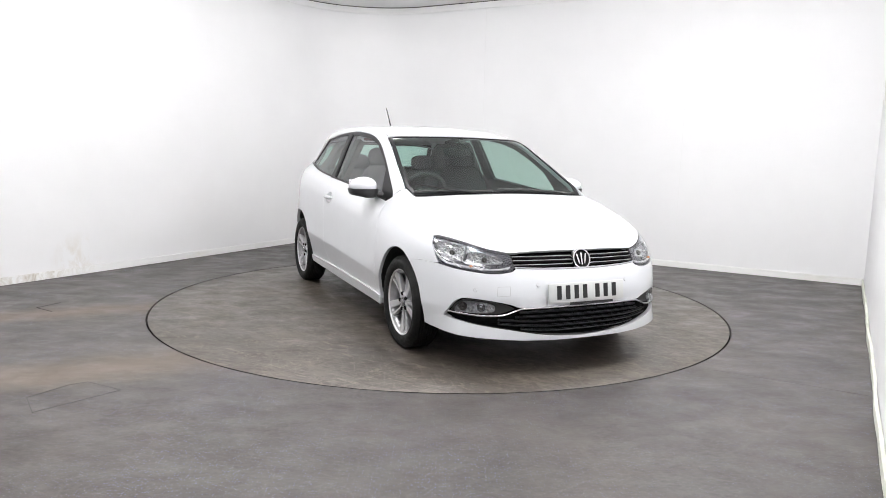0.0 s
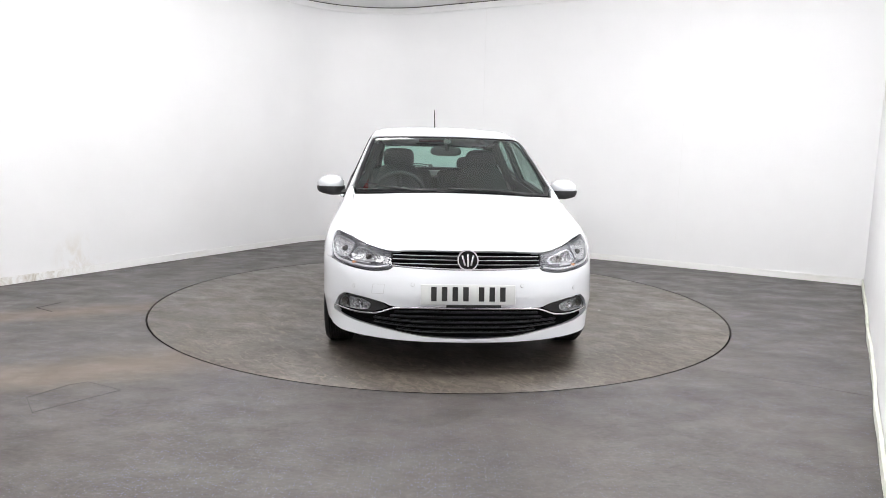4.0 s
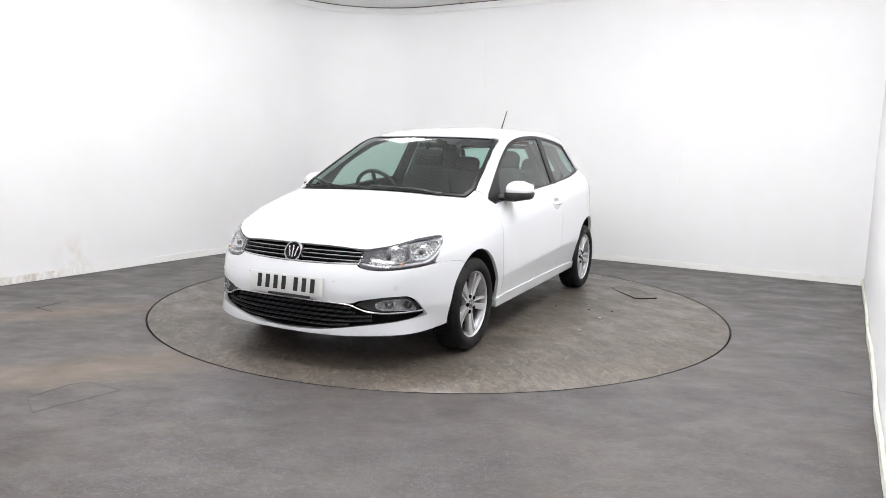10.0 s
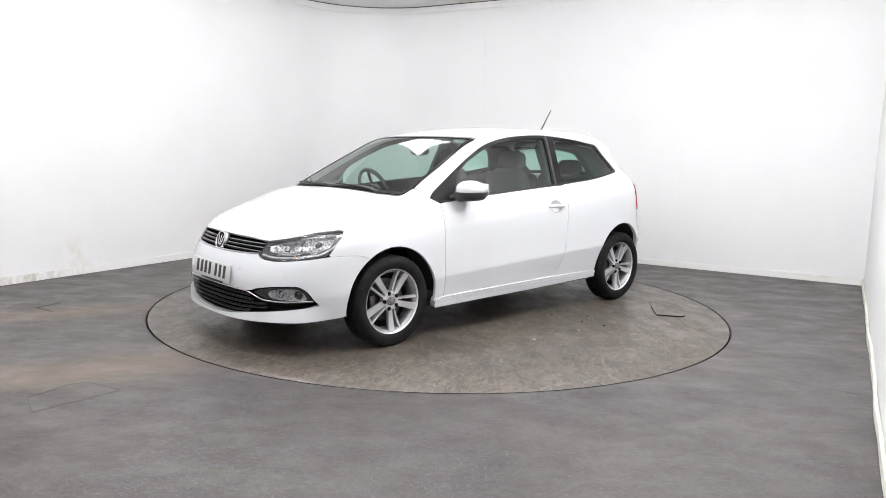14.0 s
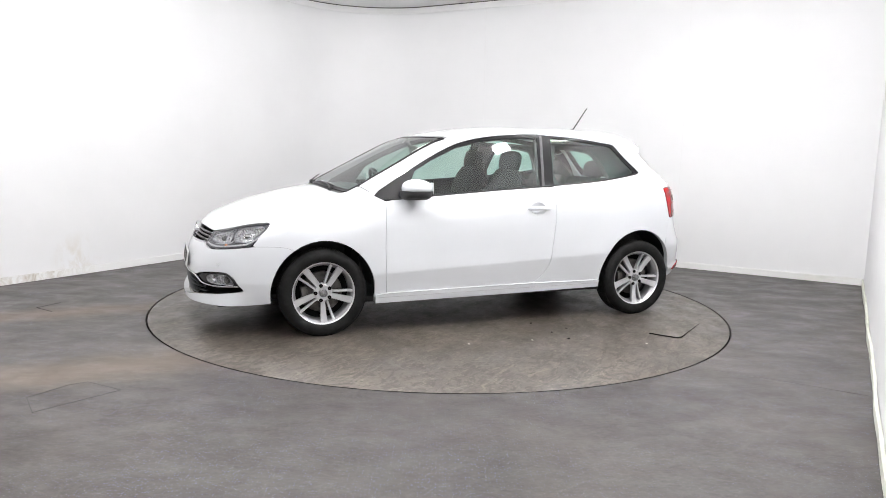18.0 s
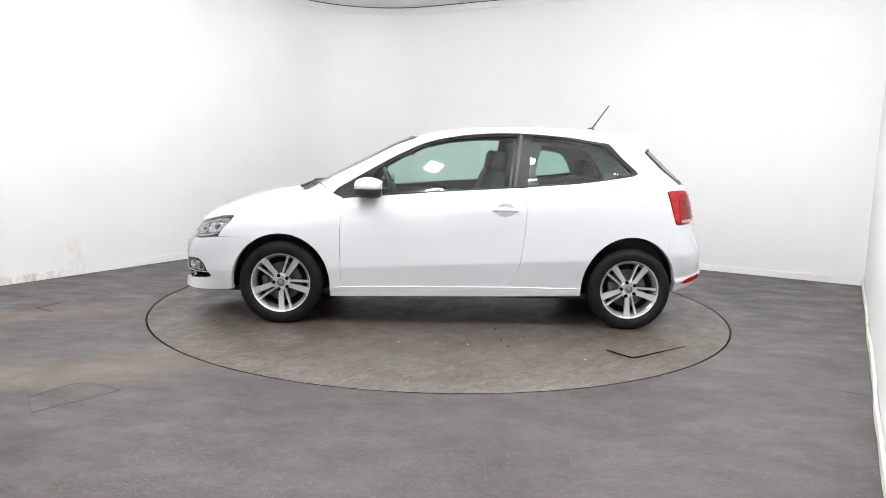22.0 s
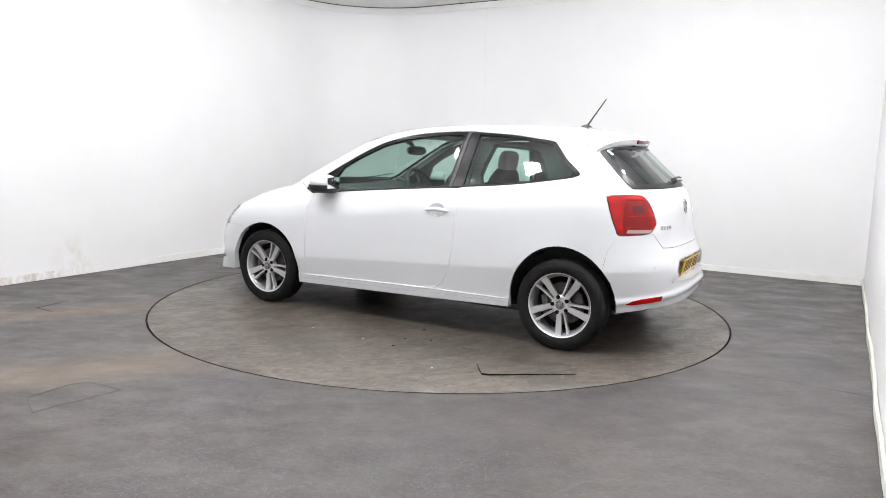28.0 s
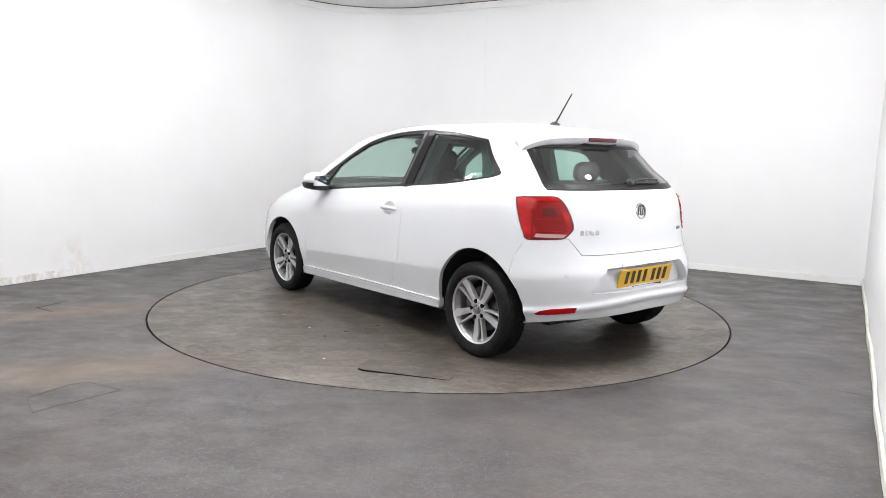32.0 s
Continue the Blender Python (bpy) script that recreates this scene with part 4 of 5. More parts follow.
def build_glazing():
    pane_f, pane_q = PANE_F, PANE_Q
    frame_out = shrink(DLO, 0.0015, "side")
    front_out = [q for q in frame_out]
    both("window_surround", "side", keyhole(keyhole(front_out, pane_f), pane_q), BLACK_GLOSS, car, "gloss black window surround", off=-0.003, depth=0.015, cell=(0.06, 0.05))
    panes = both("side_window", "side", shrink(pane_f, -0.004, "side"), GLASS, car, "green-tinted side window", off=-0.008, depth=0.004, cell=(0.035, 0.03))
    panes += both("quarter_window", "side", shrink(pane_q, -0.004, "side"), GLASS_REAR, car, "green-tinted quarter window", off=-0.008, depth=0.004, cell=(0.035, 0.03))
    # slim grey edge of the door frame on the middle pillar
    both("pillar_strip", "side", [(-0.402, 0.995), (-0.424, 0.997), (-0.475, 1.371), (-0.455, 1.372)], GREY, car, "satin grey strip on the middle pillar", off=0.0012, depth=0.004, cell=(0.03, 0.05))
    # belt strips under the windows
    low = [q for q in DLO_LOW if q[0] < 0.80]
    for k in (1, -1):
        pts = [Vector((p[0], p[1] * k, p[2])) for p in on_skin("side", [(x, z + 0.004) for x, z in low], 0.002)]
        part("belt_strip", tube(bmesh.new(), pts, 0.005, 6), BLACK, car, "", 60)
    # windscreen with its printed black border
    low = [(cowl(y, 1.092), y) for y in (0.648, 0.55, 0.45, 0.3, 0.15)]
    side = [(x - 0.004, y - 0.006) for x, y in A_EDGE[1:]]
    top = [(0.343 - 0.19 * y * y, y) for y in (0.46, 0.3, 0.15)]
    half = low[::-1] + side + top
    outline = [(1.092, 0)] + half + [(0.343, 0)] + [(x, -y) for x, y in half][::-1]
    inner = shrink(outline, 0.026, "top")
    panel("windscreen_border", "top", keyhole(outline, inner), BLACK_GLOSS, car, "black printed border of the windscreen", off=-0.003, depth=0.008, cell=(0.08, 0.06))
    panel("windscreen", "top", shrink(inner, -0.006, "top"), GLASS, car, "green-tinted windscreen", off=-0.006, depth=0.004, cell=(0.04, 0.04))
    # cowl under the wipers
    a = [(cowl(y, 1.133), y) for y in (-0.68, -0.6, -0.5, -0.35, -0.2, 0, 0.2, 0.35, 0.5, 0.6, 0.68)]
    b = [(cowl(y, 1.084), y) for y in (0.66, 0.5, 0.35, 0.2, 0, -0.2, -0.35, -0.5, -0.66)]
    panel("cowl", "top", a + b, BLACK, car, "black plastic cowl below the windscreen", off=-0.010, depth=0.02, cell=(0.05, 0.05))
    # wipers
    for y0, y1, x1 in ((-0.12, -0.62, 0.965), (0.52, -0.02, 1.10)):
        bm = bmesh.new()
        pts = [Vector(p) for p in on_skin("top", soft([(1.118, y0), (1.106 - 0.02, (y0 * 0.6 + y1 * 0.4)), (x1 - 0.012, y1)], 5), 0.016)]
        tube(bm, pts, [0.012, 0.012, 0.010, 0.009, 0.008, 0.007, 0.006, 0.005, 0.005, 0.004, 0.004][:len(pts)], 6)
        wiper = part("wiper", bm, BLACK, car, "black windscreen wiper", 60)
        y2, y3 = (y0 * 0.75 + y1 * 0.25), y1 - 0.03
        pts = [Vector(p) for p in on_skin("top", soft([(cowl(y2, 1.088) - 0.012, y2), (cowl((y2 + y3) / 2, 1.088) - 0.02, (y2 + y3) / 2), (cowl(y3, 1.088) - 0.02, y3)], 5), 0.007)]
        part("wiper_blade", tube(bmesh.new(), pts, 0.006, 6), BLACK, wiper, "", 60)
    # rear screen
    half = [(15, 1.296), (30, 1.296), (45, 1.293), (55.5, 1.290), (57.0, 1.282), (53.6, 1.218), (49.4, 1.13), (45.6, 1.038), (30, 1.037)]
    outline = [(0, 1.297)] + half + [(0, 1.037)] + flip(half)[::-1]
    half = [(15, 1.281), (30, 1.281), (43, 1.279), (52.5, 1.266), (48.6, 1.19), (45.2, 1.115), (42.2, 1.066), (30, 1.065)]
    inner = [(0, 1.282)] + half + [(0, 1.065)] + flip(half)[::-1]
    panel("rear_screen_border", "rear", keyhole(outline, inner), BLACK_GLOSS, car, "black printed border of the rear screen", off=-0.003, depth=0.008, cell=(0.06, 0.05))
    panel("rear_screen", "rear", shrink(inner, -0.006, "rear"), GLASS_REAR, car, "green-tinted rear screen", off=-0.006, depth=0.004, cell=(0.035, 0.03))
    arm = bar_on("rear_wiper", "rear", [(0.5, 1.068), (-6, 1.078), (-14, 1.082), (-22.5, 1.076)], 0.009, BLACK, car, "black rear wiper", 0.018, 0.7)
    part("wiper_boss", lathe(bmesh.new(), [(0.001, 0.03), (0.018, 0.028), (0.024, 0.0)], 16, Matrix.Translation(on_skin("rear", [(0.3, 1.068)])[0]) @ pose(0, 0, 0, 0, -60, 0)), BLACK, arm)
    bar_on("wiper_blade", "rear", [(-3, 1.062), (-12, 1.066), (-23.5, 1.062)], 0.006, BLACK, arm, "", 0.008, 1.0)


def roof_z(x, y):
    return float(project("top", [x], [y])[0][2])


def build_spoiler():
    bm = bmesh.new()
    rows = []
    ys = [-0.575, -0.56, -0.53, -0.48, -0.4, -0.3, -0.2, -0.1, 0, 0.1, 0.2, 0.3, 0.4, 0.48, 0.53, 0.56, 0.575]
    for y in ys:
        a = abs(y) / 0.575
        drop = 0.05 * a ** 8
        tip = -1.512 + 0.11 * a ** 2 + 0.035 * a ** 8
        zr = ROOFLINE(-1.33) - 0.10 * y * y - 0.02 * a ** 3 - drop * 0.7
        zt = 1.352 - 0.075 * y * y - drop
        start = -1.335 + 0.03 * a ** 4
        rows.append([bm.verts.new(p) for p in ((start + 0.03, y, zr - 0.03), (start, y, zr + 0.002), (start * 0.55 + tip * 0.45, y, zr * 0.52 + zt * 0.48 + 0.004), (tip + 0.014, y, zt + 0.002), (tip, y, zt - 0.008),
                                               (tip + 0.010, y, zt - 0.036), (tip + 0.022, y, zt - 0.050), (tip + 0.085, y, zt - 0.058))])
    for a, b in zip(rows, rows[1:]):
        for k in range(len(a) - 1):
            bm.faces.new((a[k], a[k + 1], b[k + 1], b[k]))
    bm.faces.new(rows[0])
    bm.faces.new(rows[-1][::-1])
    bmesh.ops.recalc_face_normals(bm, faces=bm.faces)
    spoiler = part("spoiler", bm, PAINT, car, "white roof-edge spoiler", 50)
    bm = bmesh.new()
    box(bm, (0.03, 0.27, 0.026), pose(-1.496, 0, 1.330, 0, -18, 0), 0.006)
    part("brake_light", bm, mat("dark_red_lens", (0.10, 0.008, 0.01), 0.15), spoiler, "dark red high-level brake light")
    bm = box(bmesh.new(), (0.05, 0.33, 0.012), pose(-1.463, 0, 1.300, 0, 0, 0), 0.004)
    part("brake_light_shroud", bm, BLACK_GLOSS, spoiler)


def build_front():
    # upper grille
    back = panel("upper_grille", "front", shrink(GRILLE, -0.004, "front"), GAP, car, "black grille with slim bright slats", off=-0.045, depth=-0.030, cell=(0.05, 0.03))
    for z, w in ((0.664, 29.0), (0.643, 28.6), (0.620, 28.2)):
        pts = [(-w, z - 0.004), (-w * 0.6, z - 0.001), (0, z), (w * 0.6, z - 0.001), (w, z - 0.004)]
        s = bar_on("slat", "front", pts, 0.0105, BLACK_GLOSS, back, "", -0.020, 0.75)
        bar_on("slat_edge", "front", [(u, v + 0.001) for u, v in pts], 0.0019, SILVER, s, "thin bright slat edge", -0.0085)
    bar_on("chrome_strip", "front", [(-28.0, 0.602), (-20, 0.597), (0, 0.594), (20, 0.597), (28.0, 0.602)], 0.0062, CHROME, back, "chrome strip", -0.003, 1.0)
    # round badge: chrome ring on a dark disc with plain bright bars
    c = Vector(on_skin("front", [(0, 0.641)])[0])
    m = Matrix.Translation(c + Vector((0.004, 0, 0))) @ pose(0, 0, 0, 0, 72, 0)
    badge = part("badge", lathe(bmesh.new(), [(0.001, 0.0), (0.055, 0.0), (0.057, -0.03)], 32, m), BLACK_GLOSS, back, "round dark badge")
    part("badge_ring", lathe(bmesh.new(), [(0.049, 0.0), (0.052, 0.008), (0.059, 0.008), (0.062, 0.0), (0.062, -0.03), (0.049, -0.03)], 32, m, True), CHROME, badge, "chrome ring")
    for y, lean in ((-0.024, 14), (0.0, 0), (0.024, -14)):
        part("badge_bar", box(bmesh.new(), (0.072 if y == 0 else 0.062, 0.011, 0.010), m @ pose(0, y, 0.002, 0, 0, lean), 0.003), CHROME, badge, "plain chrome bar")
    # lower intake with its slats, chrome line and lamp bays
    back = panel("lower_intake", "front", shrink(INTAKE, -0.005, "front"), GAP, car, "black lower intake with grey slats", off=-0.055, depth=-0.038, cell=(0.06, 0.03))
    for z, w, dz in ((0.360, 25.5, 0.006), (0.331, 27.0, 0.004), (0.302, 33.0, -0.006), (0.272, 33.0, -0.012), (0.242, 25.0, -0.012)):
        pts = [(-w, z - dz), (-w * 0.6, z), (0, z), (w * 0.6, z), (w, z - dz)]
        s = bar_on("slat", "front", pts, 0.010, BLACK_GLOSS, back, "", -0.022, 0.7)
        bar_on("slat_edge", "front", [(u, v + 0.003) for u, v in pts], 0.0024, GREY, s, "satin grey slat edge", -0.0115)
    half = [(0, 0.386), (13, 0.384), (23, 0.380), (26, 0.373), (29.0, 0.355), (32, 0.340), (37.5, 0.333), (44, 0.336), (50.6, 0.342)]
    bar_on("chrome_strip", "front", [(-u, v) for u, v in half[::-1]] + half[1:], 0.0055, CHROME, back, "chrome strip along the intake", -0.002, 1.0, 6, 5)
    for sgn in (1, -1):
        bay = [(27.5, 0.376), (30, 0.396), (36, 0.413), (43.4, 0.421), (45.9, 0.414), (48.4, 0.386), (50.0, 0.346), (44, 0.342), (38, 0.340), (32.5, 0.348)]
        b = panel("lamp_bay", "front", keyhole(bay, shrink(FOG, -0.001, "front")), BLACK, car, "black surround of the fog lamp", off=-0.010, depth=0.012, cell=(0.03, 0.02), mirror=sgn < 0)
        lamp = panel("fog_lamp", "front", FOG, FACET, car, "clear fog lamp with bright reflector", off=-0.035, depth=-0.028, cell=(0.018, 0.018), mirror=sgn < 0)
        panel("lens", "front", FOG, CLEAR, lamp, "", off=-0.008, depth=0.003, cell=(0.04, 0.03), mirror=sgn < 0)
        for u, v, r in ((39, 0.380, 0.024), (45.5, 0.380, 0.026)):
            p = on_skin("front", [(u, v)], -0.024)[0]
            mm = Matrix.Translation((p[0], p[1] * sgn, p[2])) @ pose(0, 0, 0, 0, 90, sgn * (u * 0.8))
            part("reflector", lathe(bmesh.new(), [(r, 0.014), (r * 0.8, 0.004), (r * 0.45, -0.004), (r * 0.3, 0.006), (0.001, 0.010)], 16, mm), CHROME if u < 42 else DARK_METAL, lamp)
    # headlamps
    for sgn in (1, -1):
        lamp = panel("headlight", "front", shrink(LAMP, 0.001, "front"), HOUSING, car, "clear headlight with grey housing and two bright reflectors", off=-0.060, depth=-0.052, cell=(0.03, 0.02), mirror=sgn < 0)
        panel("lens", "front", shrink(LAMP, 0.0015, "front"), CLEAR, lamp, "clear lens", off=-0.001, depth=0.003, cell=(0.04, 0.03), mirror=sgn < 0)
        panel("bezel", "front", keyhole(shrink(LAMP, 0.002, "front"), shrink(LAMP, 0.005, "front")), HOUSING, lamp, "dark bezel", off=-0.006, depth=0.006, cell=(0.03, 0.02), mirror=sgn < 0)
        # two angular reflector bowls, each with facets, a bulb cap and a bright rim
        for bowl, bulb in ((BOWL_IN, (39.0, 0.646)), (BOWL_OUT, (51.6, 0.676))):
            bowl_ob = panel("reflector", "front", shrink(bowl, 0.004, "front"), FACET, lamp, "bright faceted reflector bowl", off=-0.032, depth=-0.020, cell=(0.016, 0.016), mirror=sgn < 0)
            panel("reflector_rim", "front", keyhole(shrink(bowl, -0.003, "front"), shrink(bowl, 0.004, "front")), CHROME, bowl_ob, "", off=-0.009, depth=0.008, cell=(0.03, 0.03), mirror=sgn < 0)
            p = on_skin("front", [bulb], -0.026)[0]
            mm = Matrix.Translation((p[0], p[1] * sgn, p[2])) @ pose(0, 0, 0, 0, 86, sgn * 26)
            part("lamp_bulb", lathe(bmesh.new(), [(0.001, 0.014), (0.012, 0.011), (0.0155, 0.002), (0.017, -0.02)], 14, mm), DARK_METAL, bowl_ob, "dark bulb cap")
        # cover round the bowls, light strip along the lower edge and up the outer side
        holes = keyhole(keyhole(shrink(LAMP, 0.005, "front"), shrink(BOWL_IN, -0.003, "front")), shrink(BOWL_OUT, -0.003, "front"))
        panel("lamp_cover", "front", holes, HOUSING, lamp, "smoky grey cover round the reflectors", off=-0.010, depth=0.02, cell=(0.02, 0.02), mirror=sgn < 0)
        strip = [(29.6, 0.602), (34, 0.590), (40, 0.591), (47, 0.603), (53.2, 0.618), (57.6, 0.660), (60.2, 0.700)]
        pts = [Vector((q[0], q[1] * sgn, q[2])) for q in on_skin("front", soft(strip, 4), -0.008)]
        part("light_strip", tube(bmesh.new(), pts, 0.0068, 6, True, 1.0), BRIGHT, lamp, "bright light strip", 60)
        pts = [Vector((q[0], q[1] * sgn, q[2])) for q in on_skin("front", soft([(36.5, 0.606), (42, 0.610), (45.5, 0.620), (47.2, 0.640)], 3), -0.009)]
        part("trim_edge", tube(bmesh.new(), pts, 0.006, 6), CHROME, lamp, "", 60)
        p = on_skin("front", [(43.2, 0.606)], -0.010)[0]
        bm = box(bmesh.new(), (0.012, 0.034, 0.013), Matrix.Translation((p[0], p[1] * sgn, p[2])) @ pose(0, 0, 0, 0, 0, -sgn * 34), 0.004)
        part("indicator", bm, AMBER, lamp, "amber indicator")
    # parking sensors and the towing-eye cover
    for u, v in ((19.5, 0.508), (41.0, 0.476)):
        for sgn in (1, -1):
            p, n = on_skin("front", [(u * sgn, v)])[0], normals(on_skin("front", [(u * sgn, v)]))[0]
            mm = Matrix.Translation(p) @ Vector(n).to_track_quat("Z", "Y").to_matrix().to_4x4()
            s = part("sensor", lathe(bmesh.new(), [(0.001, 0.0026), (0.009, 0.0026), (0.0095, 0.0)], 14, mm), PAINT, car, "white parking sensor")
            part("sensor_ring", lathe(bmesh.new(), [(0.0095, 0.0016), (0.0115, 0.0012), (0.0115, -0.002)], 14, mm), LINE, s)
    panel("tow_cover", "front", keyhole([(-33.6, 0.446), (-29.2, 0.450), (-29.2, 0.502), (-33.6, 0.498)], [(-33.45, 0.448), (-29.35, 0.452), (-29.35, 0.500), (-33.45, 0.496)]), LINE, car, "", off=0.0006, depth=0.001, cell=(0.05, 0.05))


def build_plate(center, turn, tilt, base, label):
    """A plate with plain bars in place of its writing."""
    m = Matrix.Translation(center) @ pose(0, 0, 0, 0, 0, turn) @ pose(0, 0, 0, 0, tilt, 0)
    plate = part("number_plate", box(bmesh.new(), (0.008, 0.52, 0.111), m, 0.003), base, car, label)
    bm = box(bmesh.new(), (0.005, 0.30, 0.014), m @ pose(0.004, 0.03, -0.061), 0.002)
    part("plate_strip", bm, INK, plate, "thin dark strip under the plate")
    w, gap = 0.046, 0.0125
    at = -(7 * w + 5 * gap + 0.040) / 2
    for k in range(7):
        bm = box(bmesh.new(), (0.002, w * 0.66, 0.078), m @ pose(0.0048, at + w / 2, 0.004), 0.0006, 1)
        part("bar", bm, INK, plate)
        at += w + (0.040 if k == 3 else gap)
    return plate


def build_rear():
    for sgn in (1, -1):
        lamp = panel("tail_light", "rear", TAIL_LAMP, RED, car, "red tail light with clear lower segment", off=0.004, depth=0.03, cell=(0.03, 0.03), mirror=sgn < 0, gap=0.003)
        panel("seal", "rear", keyhole(shrink(TAIL_LAMP, -0.002, "rear"), shrink(TAIL_LAMP, 0.006, "rear")), BLACK, lamp, "dark seal", off=-0.004, depth=0.02, cell=(0.04, 0.04), mirror=sgn < 0)
        panel("reverse_light", "rear", [(49.2, 0.768), (39.4, 0.766), (38.2, 0.786), (48.6, 0.788)], CLEAR_FROST, lamp, "clear reversing segment", off=0.006, depth=0.004, cell=(0.02, 0.02), mirror=sgn < 0)
        panel("lens_edge", "rear", [(49.8, 0.760), (50.4, 0.790), (50.2, 0.95), (49.4, 0.95), (49.6, 0.792), (49.0, 0.760)], RED_DEEP, lamp, "deeper red dividing edge", off=0.0065, depth=0.004, cell=(0.03, 0.03), mirror=sgn < 0)
        inner = soft([(48.6, 0.955), (43.0, 0.955), (41.2, 0.945), (38.6, 0.86), (38.0, 0.815), (39.0, 0.800), (48.8, 0.800)], 3, True)
        cell = panel("light_cell", "rear", inner, RED_DEEP, lamp, "deeper red inner cell", off=0.006, depth=0.004, cell=(0.03, 0.03), mirror=sgn < 0)
        panel("light_block", "rear", [(46.8, 0.930), (42.6, 0.930), (41.4, 0.885), (46.6, 0.885)], RED_DARK, cell, "dark red lamp block", off=0.009, depth=0.004, cell=(0.03, 0.03), mirror=sgn < 0)
        for z in (0.968, 0.868, 0.802):
            pts = [Vector((q[0], q[1] * sgn, q[2])) for q in on_skin("rear", [(49.0, z), (45.0, z), (41.6 if z > 0.95 else 39.6, z)], 0.008)]
            part("lens_rib", tube(bmesh.new(), pts, 0.0035, 6), RED, cell, "", 60)
        panel("reflector", "rear", [(48.2, 0.333), (46.0, 0.353), (43, 0.366), (38, 0.376), (34.4, 0.380), (34.9, 0.352), (41, 0.339), (46.6, 0.329)], RED, car, "red bumper reflector", off=0.0155, depth=0.03, cell=(0.03, 0.03), mirror=sgn < 0)
    # plate pocket: its back wall and returned edges
    panel("plate_pocket", "rear", shrink(POCKET, -0.004, "rear"), PAINT, car, "recess for the rear plate", off=-0.052, depth=-0.051, cell=(0.06, 0.04))
    plate = build_plate(on_skin("rear", [(0, 0.526)], -0.042)[0], 180, 12, PLATE_Y, "yellow rear number plate")
    c = Vector(on_skin("rear", [(0, 0.905)])[0])
    m = Matrix.Translation(c) @ pose(0, 0, 0, 0, -82, 0)
    badge = part("badge", lathe(bmesh.new(), [(0.001, 0.002), (0.042, 0.002), (0.044, -0.01)], 32, m), GREY, car, "round dark badge")
    part("badge_ring", lathe(bmesh.new(), [(0.039, 0.0), (0.041, 0.007), (0.047, 0.007), (0.050, 0.0), (0.050, -0.01), (0.039, -0.01)], 32, m, True), CHROME, badge, "chrome ring")
    for y, lean in ((-0.019, 14), (0.0, 0), (0.019, -14)):
        part("badge_bar", box(bmesh.new(), (0.058 if y == 0 else 0.050, 0.009, 0.010), m @ pose(0, y, 0.002, 0, 0, lean), 0.003), CHROME, badge, "plain chrome bar")
    # plain bright bars stand for the model lettering
    for u, w in ((32.4, 0.022), (30.4, 0.022), (28.3, 0.022), (26.3, 0.022)):
        p = on_skin("rear", [(u, 0.793)], 0.002)[0]
        part("model_bar", box(bmesh.new(), (0.005, w, 0.024), Matrix.Translation(p) @ pose(0, 0, 0, 0, 0, -u * 0.55), 0.002), CHROME, car, "plain chrome bar")
    p = on_skin("rear", [(-28.5, 0.785)], 0.002)[0]
    part("model_bar", box(bmesh.new(), (0.005, 0.06, 0.018), Matrix.Translation(p) @ pose(0, 0, 0, 0, 0, 15), 0.002), CHROME, car, "plain chrome bar")
    for u in (38.0, 15.0, -15.0, -38.0):
        q = on_skin("rear", [(u, 0.60 if abs(u) < 20 else 0.56)])
        mm = Matrix.Translation(q[0]) @ Vector(normals(q)[0]).to_track_quat("Z", "Y").to_matrix().to_4x4()
        s = part("sensor", lathe(bmesh.new(), [(0.001, 0.0026), (0.009, 0.0026), (0.0095, 0.0)], 14, mm), PAINT, car, "white parking sensor")
        part("sensor_ring", lathe(bmesh.new(), [(0.0095, 0.0016), (0.0115, 0.0012), (0.0115, -0.002)], 14, mm), LINE, s)


LINE = mat("shaded_white_paint_line", (0.45, 0.45, 0.46), 0.5)
HOUSING = vary(mat("satin_grey_housing", (0.07, 0.07, 0.08), 0.25, 0.3), (0.07, 0.07, 0.08), 0.15, 20)


def facets():
    """Mirror-bright reflector, pressed in small facets."""
    m = mat("faceted_reflector", (0.90, 0.90, 0.92), 0.12, 0.35)
    v = node(m, "ShaderNodeTexVoronoi", Scale=64.0)
    tc = m.node_tree.nodes.new("ShaderNodeTexCoord")
    link(m, tc.outputs["Object"], v.inputs["Vector"])
    bump(m, v.outputs["Distance"], 1.0, 0.035)
    return m


FACET = facets()
BOWL_IN = soft([(33.0, 0.622), (42.6, 0.617), (45.0, 0.636), (44.8, 0.676), (43.0, 0.687), (36.4, 0.664), (33.6, 0.652)], 3, True)
BOWL_OUT = soft([(47.6, 0.630), (53.6, 0.634), (58.2, 0.690), (59.4, 0.720), (57.0, 0.731), (48.4, 0.711), (46.7, 0.690), (46.6, 0.650)], 3, True)
CLEAR_FROST = mat("frosted_clear", (0.46, 0.27, 0.26), 0.15, 0, 0.5)
RED_DARK = mat("dark_red_block", (0.10, 0.002, 0.003), 0.15, 0, 0.0, 0.4)
RED_DEEP = mat("deep_red_lens", (0.21, 0.002, 0.003), 0.12, 0, 0.0, 0.35)


def blob(bm, center, half, power=2.6, seg=24, rings=14, turn=Matrix.Identity(4)):
    """A rounded, slightly boxy body."""
    r = bmesh.ops.create_uvsphere(bm, u_segments=seg, v_segments=rings, radius=1.0)
    for v in r["verts"]:
        k = (abs(v.co.x) ** power + abs(v.co.y) ** power + abs(v.co.z) ** power) ** (1 / power)
        v.co = v.co / k
        v.co = turn @ Vector((v.co.x * half[0], v.co.y * half[1], v.co.z * half[2])) + Vector(center)
    return r["verts"]


